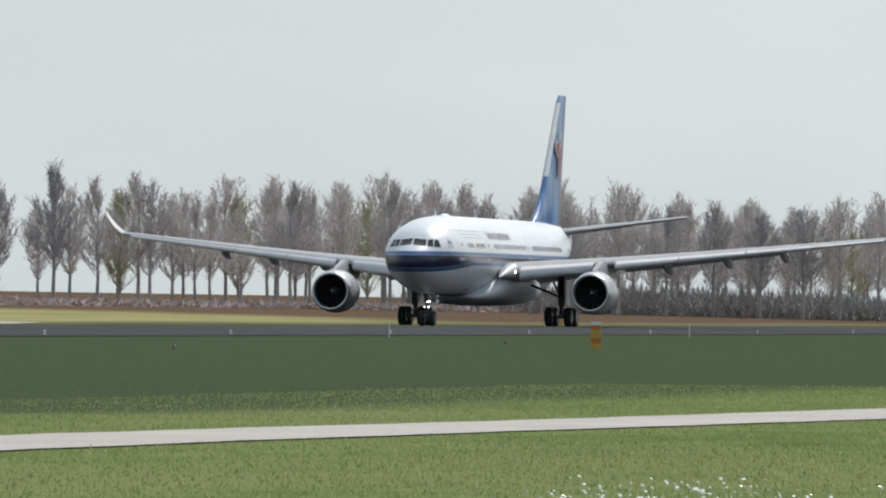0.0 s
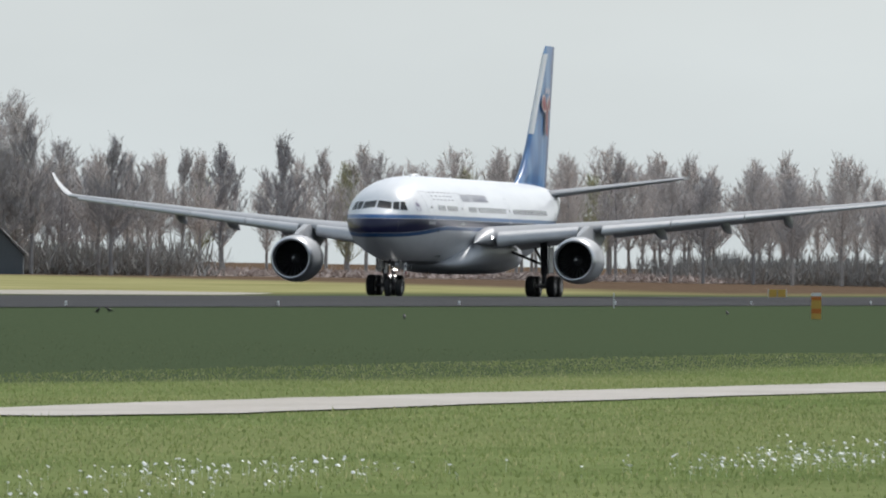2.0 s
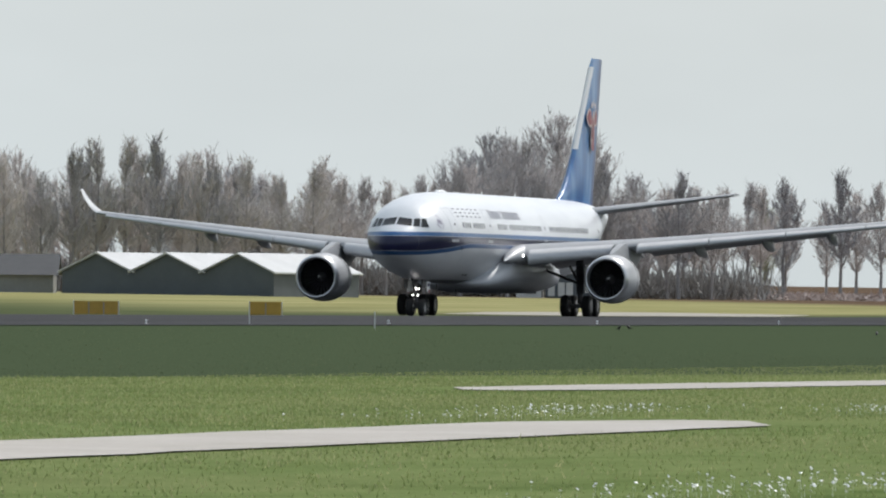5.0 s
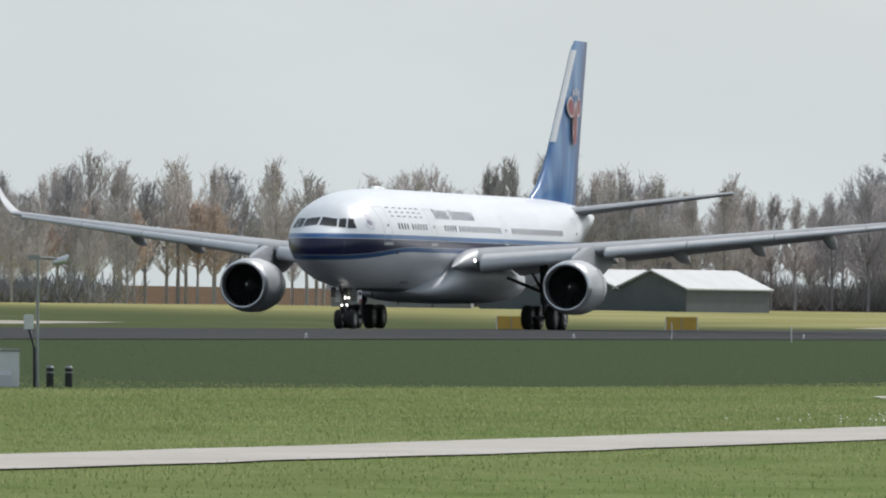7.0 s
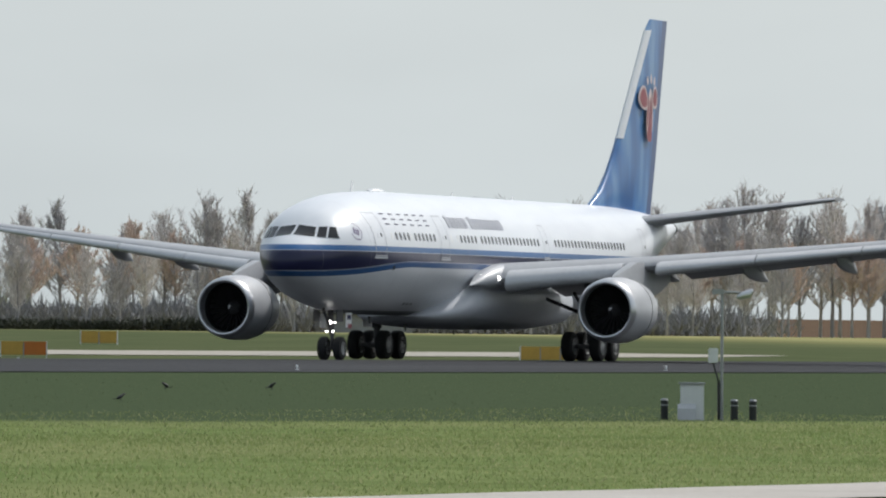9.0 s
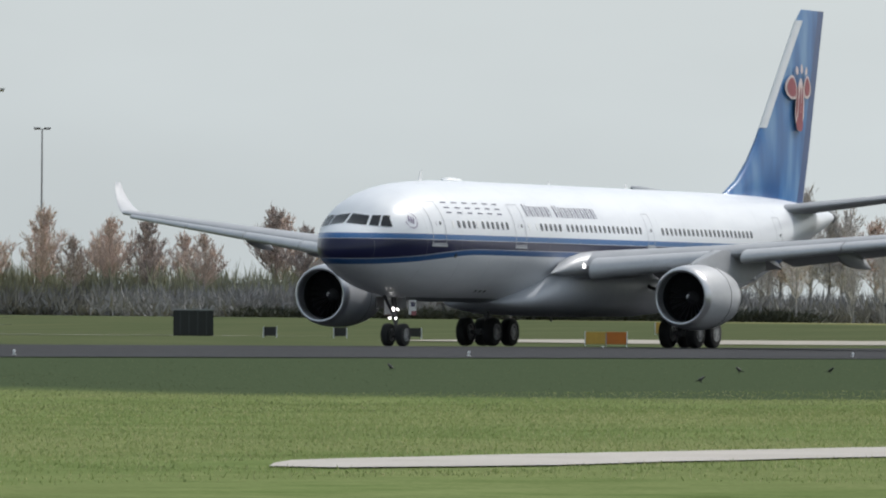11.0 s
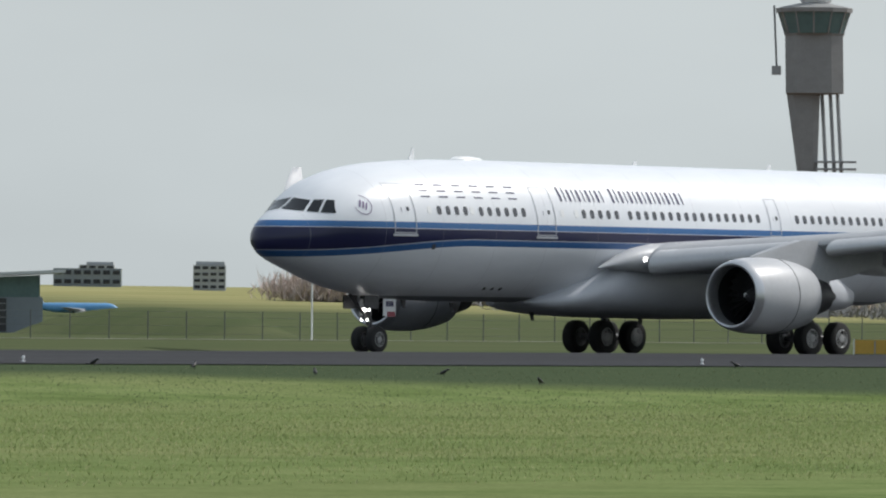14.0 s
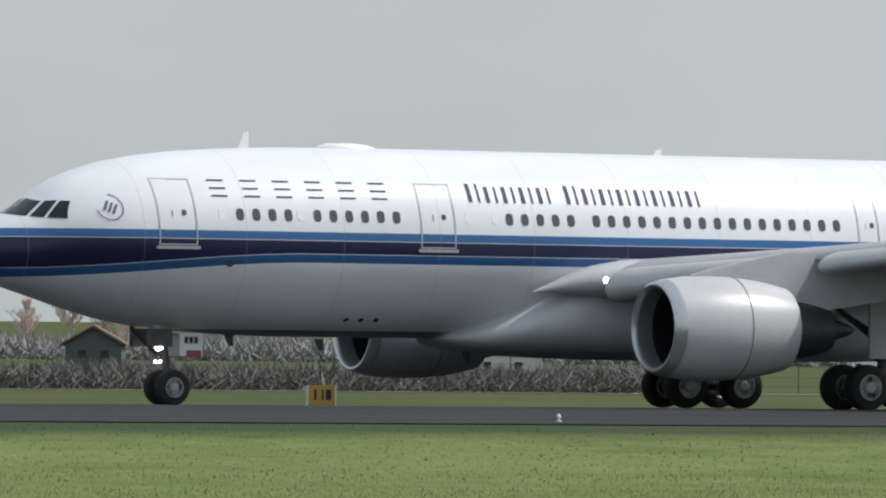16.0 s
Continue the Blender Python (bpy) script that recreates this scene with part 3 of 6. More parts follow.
def build_nose_gear(plane):
    x = NX + 7.62
    bm = bmesh.new()
    tube(bm, (x - 0.25, 0, 2.4), (x, 0, 1.1), 0.13, 0.12, 12)
    tube(bm, (x, 0, 1.15), (x, 0, 0.5), 0.08, 0.08, 10)
    tube(bm, (x, -0.45, 0.52), (x, 0.45, 0.52), 0.08, n=10)
    tube(bm, (x + 0.1, 0, 1.0), (x + 0.42, 0, 0.85), 0.05, n=6)
    tube(bm, (x + 0.42, 0, 0.85), (x + 0.08, 0, 0.6), 0.05, n=6)
    tube(bm, (x - 0.05, 0, 1.25), (x - 1.2, 0, 2.3), 0.07, n=8)
    gear = part("nose_gear", bm, GEARM, plane, "twin-wheel steel nose landing gear")
    wheel(gear, x, 0.37, 0.525, 0.36)
    wheel(gear, x, -0.37, 0.525, 0.36)
    for s in (-1, 1):
        bm = bmesh.new()
        box(bm, x + 0.1, x + 0.85, s * 0.62 - 0.02, s * 0.62 + 0.02, 1.45, 2.12, 0.01)
        part("gear_door", bm, WHITE, gear, "white nose-gear door with red panel")
        bm = bmesh.new()
        box(bm, x + 0.32, x + 0.80, s * 0.645 - 0.01, s * 0.645 + 0.01, 1.42, 1.62)
        part("door_panel", bm, REDP, gear)
        bm = bmesh.new()
        for i in range(3):
            box(bm, x + 0.25 + 0.16 * i, x + 0.37 + 0.16 * i, s * 0.645 - 0.006, s * 0.645 + 0.006, 1.82, 2.02)
        part("number_bars", bm, LETTER, gear)
        bm = bmesh.new()
        box(bm, x - 0.95, x - 0.1, s * 0.55 - 0.02, s * 0.55 + 0.02, 1.72, 2.25, 0.01)
        part("gear_door", bm, GEARM, gear)
    for y, z, r in ((0.0, 1.68, 0.09), (-0.24, 1.68, 0.05), (0.15, 1.28, 0.05), (-0.15, 1.28, 0.05)):
        bm = bmesh.new()
        bmesh.ops.create_uvsphere(bm, u_segments=12, v_segments=8, radius=r, matrix=Matrix.Translation((x - 0.3, y, z)))
        part("taxi_light", bm, LAMP_ON, gear, "lit white taxi light")
    return gear


def build_main_gear(plane, side):
    x, y = NX + 29.0, side * 5.34
    bm = bmesh.new()
    tube(bm, (x - 0.2, y, 3.9), (x, y, 1.5), 0.26, 0.24, 14)
    tube(bm, (x, y, 1.6), (x, y, 0.75), 0.16, 0.16, 12)
    tube(bm, (x + 0.12, y - side * 0.1, 2.1), (x - 0.1, y - side * 2.6, 3.1), 0.09, n=8)
    tube(bm, (x - 0.1, y, 2.0), (x - 1.6, y - side * 0.3, 3.2), 0.08, n=8)
    tube(bm, (x + 0.15, y, 1.5), (x + 0.55, y, 1.15), 0.06, n=6)
    tube(bm, (x + 0.55, y, 1.15), (x + 0.2, y, 0.8), 0.06, n=6)
    gear = part("main_gear", bm, GEARM, plane, "four-wheel steel main landing gear")
    bm = bmesh.new()
    tube(bm, (x - 1.1, y, 0.69), (x + 1.1, y, 0.69), 0.14, n=10)
    for d in (-0.99, 0.99):
        tube(bm, (x + d, y - 0.9, 0.69), (x + d, y + 0.9, 0.69), 0.10, n=10)
    part("bogie_beam", bm, GEARM, gear)
    for d in (-0.99, 0.99):
        for s in (-0.7, 0.7):
            wheel(gear, x + d, y + s, 0.69, 0.52)
    bm = bmesh.new()
    box(bm, x - 0.75, x + 0.75, y + side * 0.42, y + side * 0.47, 1.55, 3.3, 0.02)
    part("gear_door", bm, GREYP, gear)
    return gear


def skin_patch(bm, poly, side, lift, nu=8, nv=4):
    """A patch on the nose skin from four corners (y, z): lower front, lower aft, upper aft, upper front."""
    a, b, c, d = [Vector((p[0], p[1], 0)) for p in poly]
    rows = []
    for j in range(nv + 1):
        row = []
        for i in range(nu + 1):
            u, w = i / nu, j / nv
            q = (a * (1 - u) + b * u) * (1 - w) + (d * (1 - u) + c * u) * w
            x = skin_x(q.x, q.y)
            row.append(bm.verts.new((NX + x - lift * 0.8, side * (q.x + lift * 0.6), q.y + lift * 0.5)))
        rows.append(row)
    for r0, r1 in zip(rows, rows[1:]):
        for i in range(nu):
            bm.faces.new((r0[i], r0[i + 1], r1[i + 1], r1[i]))


def side_quad(bm, x0, x1, z0, z1, side, lift, shear=0.0, nz=4, mat=0):
    """A thin flush panel on the cabin side."""
    rows = []
    for j in range(nz + 1):
        z = z0 + (z1 - z0) * j / nz
        sh = shear * (j / nz)
        rows.append([bm.verts.new((NX + x + sh, side * (side_y(x + sh, z) + lift), z)) for x in (x0, (x0 + x1) / 2, x1)])
    for r0, r1 in zip(rows, rows[1:]):
        for i in range(2):
            bm.faces.new((r0[i], r0[i + 1], r1[i + 1], r1[i])).material_index = mat


def side_oval(x, z, w, h, side, lift):
    bm = bmesh.new()
    pts = []
    for i in range(12):
        a = 2 * math.pi * i / 12
        c, s = math.cos(a), math.sin(a)
        px = x + w / 2 * math.copysign(abs(c) ** 0.6, c)
        pz = z + h / 2 * math.copysign(abs(s) ** 0.8, s)
        pts.append((px, pz))
    front = [bm.verts.new((NX + px, side * (side_y(px, pz) + lift), pz)) for px, pz in pts]
    back = [bm.verts.new((NX + px, side * (side_y(px, pz) - 0.02), pz)) for px, pz in pts]
    bm.faces.new(front)
    for i in range(12):
        bm.faces.new((front[i], front[(i + 1) % 12], back[(i + 1) % 12], back[i]))
    return bm


# strokes of the large cabin-side lettering as plain bars: word start, letter count, pitch
def build_lettering(plane, side):
    for x0, n, pitch, w in ((16.3, 5, 0.60, 0.42), (19.65, 8, 0.60, 0.42)):
        for i in range(n):
            xa = x0 + i * pitch
            hh = 0.56 if i == 0 else 0.48
            for dx, wd in ((0.0, 0.13), (w - 0.09, 0.07)):
                bm = bmesh.new()
                side_quad(bm, xa + dx, xa + dx + wd, 6.08, 6.08 + hh, side, 0.014, 0, 3)
                part("lettering_bar", bm, LETTER, plane)
    for i in range(6):
        xa = 7.80 + i * 1.05
        for dz in (0.02, 0.25, 0.48):
            bm = bmesh.new()
            side_quad(bm, xa, xa + 0.52, 6.08 + dz, 6.13 + dz, side, 0.014, 0, 1)
            part("lettering_bar", bm, LETTER, plane)
    # round alliance emblem: ring and three waves
    bm = bmesh.new()
    for i in range(20):
        a0, a1 = 2 * math.pi * i / 20 - 2.9, 2 * math.pi * (i + 1) / 20 - 2.9
        if i > 13:
            continue
        q = []
        for a, r in ((a0, 0.36), (a1, 0.36), (a1, 0.39), (a0, 0.39)):
            px, pz = 4.66 + r * math.cos(a), 5.74 + r * math.sin(a)
            q.append(bm.verts.new((NX + px, side * (side_y(px, pz) + 0.02), pz)))
        bm.faces.new(q)
    part("round_emblem", bm, PURPLE, plane, "thin purple ring emblem")
    for d in (-0.13, 0.0, 0.13):
        bm = bmesh.new()
        side_quad(bm, 4.57 + d * 0.9, 4.64 + d * 0.9, 5.60 - d * 0.4, 5.88 - d * 0.4, side, 0.022, 0.14, 2)
        part("emblem_wave", bm, PURPLE, plane)


WINDOW_RUNS = [(8.62, 4), (11.15, 6), (17.58, 5), (20.55, 17), (31.6, 22)]
DOORS = [(6.03, 1.20, 4.66, 6.62), (14.56, 1.18, 4.68, 6.62), (29.7, 0.75, 4.87, 6.42), (46.3, 1.0, 4.72, 6.52)]


def build_cabin(plane, side):
    for x0, n in WINDOW_RUNS:
        for i in range(n):
            part("cabin_window", side_oval(x0 + 0.525 * i, 5.59, 0.25, 0.36, side, 0.012), CABIN, plane, smooth=False)
    for x in (8.05, 10.6, 16.2, 17.1):
        part("blanked_window", side_oval(x, 5.59, 0.24, 0.34, side, 0.008), WHITE, plane, smooth=False)
    for x, w, z0, z1 in DOORS:
        bm = bmesh.new()
        t = 0.045
        side_quad(bm, x, x + t, z0, z1, side, 0.012, 0, 8)
        side_quad(bm, x + w - t, x + w, z0, z1, side, 0.012, 0, 8)
        side_quad(bm, x + t, x + w - t, z0, z0 + t, side, 0.012, 0, 1)
        side_quad(bm, x + t, x + w - t, z1 - t * 0.7, z1, side, 0.012, 0, 1)
        door = part("passenger_door", bm, OUTLINE, plane, "closed cabin door with pale outline")
        part("door_window", side_oval(x + w * 0.68, 5.62, 0.14, 0.17, side, 0.014), CABIN, door, smooth=False)
        bm = bmesh.new()
        side_quad(bm, x + w * 0.36, x + w * 0.38, 5.50, 5.68, side, 0.014, 0, 1)
        part("door_handle", bm, LETTER, door)
        bm = bmesh.new()
        side_quad(bm, x - 0.08, x + w + 0.08, z0 - 0.11, z0 - 0.02, side, 0.02, 0, 1)
        part("door_sill", bm, OUTLINE, door)
    for x, z, r in ((8.3, 4.16, 0.11),):
        part("static_port", side_oval(x, z, r * 2, r * 2, side, 0.014), GEARM, plane, smooth=False)
    for x in (12.7, 13.2, 13.7):
        part("drain_port", side_oval(x, 2.56, 0.16, 0.11, side, 0.014), BLACK, plane, smooth=False)


def build_airliner():
    plane = thing("airliner", "white twin-engine wide-body airliner with blue cheatline rolling on the runway", "airplane", pose(PLANE[0][1], PLANE[0][2], 0, 0, 0, PLANE[0][3]))
    # fuselage
    xs = [p[0] for p in FUS]
    st = sorted(set(xs + [1.05, 1.22, 1.5, 1.95, 2.4, 2.8, 3.25, 3.75, 4.3, 5.0, 5.9, 7.0, 8.4, 10.0, 12, 17, 24, 32, 37.5, 41.4, 44.6, 47.7, 50.7, 53.7, 56.5]))
    bm = bmesh.new()
    rings = []
    for x in st[1:]:
        t, b, w = fus_at(x)
        rings.append(circle((NX + x, 0, (t + b) / 2), (0, 1, 0), (0, 0, 1), w, (t - b) / 2, 56))
    loft(bm, rings)
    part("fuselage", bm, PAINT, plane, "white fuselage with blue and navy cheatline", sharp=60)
    # belly fairing with a slanted front edge
    bm = bmesh.new()
    rings = []
    for x, w, zb, zt, lean in ((16.2, 0.9, 2.02, 2.4, 1.5), (16.6, 2.0, 1.86, 3.3, 1.5), (17.0, 2.62, 1.76, 3.9, 1.45), (17.6, 2.95, 1.66, 4.35, 1.35), (19.0, 3.06, 1.54, 4.45, 0.9), (21.5, 3.15, 1.46, 4.45, 0.3), (26, 3.22, 1.42, 4.4, 0), (31, 3.15, 1.46, 4.2, 0), (34.5, 2.7, 1.65, 3.7, 0), (36.8, 1.8, 1.87, 3.0, 0), (38.2, 0.5, 2.07, 2.4, 0)):
        ring = []
        for i in range(40):
            a = 2 * math.pi * i / 40
            z = (zb + zt) / 2 + (zt - zb) / 2 * math.copysign(abs(math.sin(a)) ** 0.75, math.sin(a))
            ring.append(Vector((NX + x + lean * (z - zb), w * math.copysign(abs(math.cos(a)) ** 0.6, math.cos(a)), z)))
        rings.append(ring)
    loft(bm, rings)
    part("belly_fairing", bm, FAIRP, plane, "pale grey wing-to-body fairing", sharp=60)
    for s in (-1, 1):
        # pointed fillet where the wing's front edge meets the body
        bm = bmesh.new()
        rings = []
        for x, yo, z, ry, rz in ((18.3, 3.0, 3.45, 0.03, 0.02), (18.9, 3.06, 3.58, 0.22, 0.16), (19.5, 3.12, 3.70, 0.40, 0.32), (20.2, 3.18, 3.80, 0.54, 0.46), (21.2, 3.26, 3.86, 0.66, 0.58), (23, 3.3, 3.88, 0.78, 0.66), (27, 3.1, 3.85, 0.6, 0.55)):
            rings.append(circle((NX + x, s * (yo - 0.1), z), (0, 1, 0), (0, 0, 1), ry, rz, 18))
        loft(bm, rings)
        part("wing_root_fairing", bm, GREYP, plane, sharp=60)
        build_wing(plane, s)
        build_engine(plane, s)
        build_main_gear(plane, s)
        build_cabin(plane, s)
        build_lettering(plane, s)
        # tailplane
        bm = bmesh.new()
        loft(bm, [sect((NX + 49.1 + (y - 0.9) * 0.735, s * y, 6.85 + (y - 0.9) * 0.15), 5.7 - (y - 0.9) * 0.415, 0.10) for y in (0.9, 3, 6, 8.8, 9.5, 9.68)])
        part("tailplane", bm, WINGP, plane, "grey horizontal tailplane", sharp=50)
        # flight-deck panes
        for poly in ([(0.05, 5.56), (0.93, 5.47), (0.84, 5.90), (0.05, 6.00)], [(1.02, 5.46), (1.36, 5.42), (1.26, 5.92), (0.94, 5.91)], [(1.42, 5.415), (1.80, 5.39), (1.54, 5.90), (1.33, 5.92)]):
            bm = bmesh.new()
            skin_patch(bm, poly, s, 0.014)
            part("cockpit_window", bm, GLASSD, plane, "dark flight-deck window")
    build_nose_gear(plane)
    # fin
    bm = bmesh.new()
    rings = []
    for z, le, te, t in ((7.2, 43.9, 55.5, 0.04), (7.7, 45.3, 55.6, 0.07), (8.4, 46.9, 55.8, 0.09), (9.4, 48.3, 56.1, 0.10), (10.5, 49.4, 56.4, 0.10), (13, 51.4, 57.0, 0.10), (16.7, 54.45, 57.95, 0.10), (17.28, 55.1, 58.1, 0.06)):
        rings.append(sect((NX + le, 0, z), te - le, t, 0, True))
    loft(bm, rings)
    fin = part("fin", bm, FINP, plane, "blue tail fin with pale leading edge", sharp=50)
    bm = bmesh.new()
    rings = []
    for z, le in ((11.1, 49.88), (13, 51.4), (16.7, 54.45)):
        rings.append([Vector((NX + le + dx - 0.02, dy, z)) for dx, dy in ((0.42, 0.20), (0.18, 0.15), (0.05, 0.09), (-0.02, 0), (0.05, -0.09), (0.18, -0.15), (0.42, -0.20))])
    loft(bm, rings)
    part("fin_leading_edge", bm, WHITE, fin)
    # flower emblem as plain petals on both faces of the fin
    def petal(cx, cz, w, h, tilt, mat, off):
        for s in (-1, 1):
            bm = bmesh.new()
            pts = []
            for i in range(14):
                a = 2 * math.pi * i / 14
                px, pz = w * math.cos(a) * (1 - 0.35 * math.sin(a)), h * math.sin(a)
                r = radians(tilt)
                gx, gz = cx + px * math.cos(r) + pz * math.sin(r), cz + pz * math.cos(r) - px * math.sin(r)
                le = np.interp(gz, [7.7, 10.5, 13, 16.7], [45.3, 49.4, 51.4, 54.45])
                te = np.interp(gz, [7.7, 10.5, 13, 16.7], [55.6, 56.4, 57.0, 57.95])
                q = (gx - le) / (te - le)
                q = min(max(q, 0.02), 0.98)
                th = 5 * 0.1 * (0.2969 * math.sqrt(q) - 0.126 * q - 0.3516 * q * q + 0.2843 * q ** 3 - 0.1036 * q ** 4) * (te - le) * 1.13
                pts.append(bm.verts.new((NX + gx, s * (th + 0.02 + off), gz)))
            bm.faces.new(pts)
            part("emblem_petal", bm, mat, fin, smooth=False)
    for cx, cz, w, h, tilt, mat, off in ((52.35, 12.7, 0.62, 0.98, 10, CREAM, 0.0), (52.35, 12.7, 0.46, 0.78, 10, REDP, 0.012), (54.1, 12.8, 0.50, 0.95, -4, CREAM, 0.0), (54.1, 12.8, 0.34, 0.74, -4, REDP, 0.012),
                                         (53.25, 11.4, 0.55, 2.1, 4, CREAM, 0.006), (53.2, 11.1, 0.13, 1.7, 6, REDP, 0.016), (53.5, 11.3, 0.12, 1.7, 2, REDP, 0.016), (52.9, 11.6, 0.10, 1.3, 9, REDP, 0.016), (53.25, 9.9, 0.42, 0.75, 3, REDP, 0.016),
                                         (52.9, 14.1, 0.14, 0.36, -8, CREAM, 0.0), (53.4, 14.25, 0.14, 0.4, 0, CREAM, 0.0), (53.95, 14.1, 0.14, 0.36, 10, CREAM, 0.0)):
        petal(54.4 + (cx - 53.25) * 1.3, 11.05 + (cz - 9.2) * 0.63, w * 1.25, h * 0.63, tilt, mat, off)
    # roof antennas and beacon
    bm = bmesh.new()
    loft(bm, [circle((NX + x, 0, 7.68), (0, 1, 0), (0, 0, 1), r, r * 0.5, 14) for x, r in ((12.5, 0.03), (12.8, 0.26), (13.6, 0.30), (14.2, 0.2), (14.5, 0.03))])
    part("antenna_dome", bm, WHITE, plane)
    for x, hgt in ((9.9, 0.42), (24.0, 0.20), (33, 0.25)):
        bm = bmesh.new()
        loft(bm, [[Vector((NX + x, -0.02, 7.62)), Vector((NX + x + 0.34, -0.02, 7.62)), Vector((NX + x + 0.34, 0.02, 7.62)), Vector((NX + x, 0.02, 7.62))],
                  [Vector((NX + x + 0.2, -0.01, 7.67 + hgt)), Vector((NX + x + 0.36, -0.01, 7.67 + hgt)), Vector((NX + x + 0.36, 0.01, 7.67 + hgt)), Vector((NX + x + 0.2, 0.01, 7.67 + hgt))]])
        part("blade_antenna", bm, WHITE, plane)
    for x, z in ((12.5, 1.75), (17.5, 1.42), (24.5, 1.28), (9.5, 1.86)):
        bm = bmesh.new()
        loft(bm, [[Vector((NX + x, -0.02, z + 0.25)), Vector((NX + x + 0.3, -0.02, z + 0.25)), Vector((NX + x + 0.3, 0.02, z + 0.25)), Vector((NX + x, 0.02, z + 0.25))],
                  [Vector((NX + x + 0.15, -0.01, z - 0.1)), Vector((NX + x + 0.3, -0.01, z - 0.1)), Vector((NX + x + 0.3, 0.01, z - 0.1)), Vector((NX + x + 0.15, 0.01, z - 0.1))]])
        part("blade_antenna", bm, GEARM, plane)
    bm = bmesh.new()
    lathe(bm, [(58.9, 0.32), (59.3, 0.28), (59.5, 0.2), (59.5, 0.14), (59.2, 0.12)], (NX, 0, 6.70), 16, True)
    part("tail_exhaust", bm, DARKM, plane)
    return plane


AIRLINER = build_airliner()


# ---- trees ----
def strands(name, thick, thin, mat, parent):
    """Limbs as three-sided tapered strands and twigs as slim blades, in one mesh."""
    A, B = np.array([s[0] for s in thick]), np.array([s[1] for s in thick])
    ra, rb = np.array([s[2] for s in thick]), np.array([s[3] for s in thick])
    d = B - A
    d /= np.linalg.norm(d, axis=1, keepdims=True) + 1e-9
    ref = np.where(np.abs(d[:, 2:3]) > 0.9, np.array([[1.0, 0, 0]]), np.array([[0, 0, 1.0]]))
    u = np.cross(d, ref)
    u /= np.linalg.norm(u, axis=1, keepdims=True) + 1e-9
    w = np.cross(d, u)
    vs, n = [], len(thick)
    for base, r in ((A, ra), (B, rb)):
        for k in range(3):
            a = 2 * math.pi * k / 3
            vs.append(base + (u * math.cos(a) + w * math.sin(a)) * r[:, None])
    idx = np.arange(n)
    faces = []
    for k in range(3):
        j = (k + 1) % 3
        faces += np.stack([idx + k * n, idx + j * n, idx + (3 + j) * n, idx + (3 + k) * n], 1).tolist()
    off = 6 * n
    P, Q = np.array([s[0] for s in thin]), np.array([s[1] for s in thin])
    rw = np.array([s[2] for s in thin])[:, None]
    d = Q - P
    side = np.cross(d, np.random.RandomState(7).normal(size=d.shape))
    side /= np.linalg.norm(side, axis=1, keepdims=True) + 1e-9
    vs += [P - side * rw, P + side * rw, Q]
    i = np.arange(len(thin)) + off
    m = len(thin)
    faces += np.stack([i, i + m, i + 2 * m], 1).tolist()
    me = bpy.data.meshes.new(name)
    me.from_pydata(np.concatenate(vs).tolist(), [], faces)
    me.materials.append(mat)
    ob = new(name, me)
    ob.parent = parent
    return ob


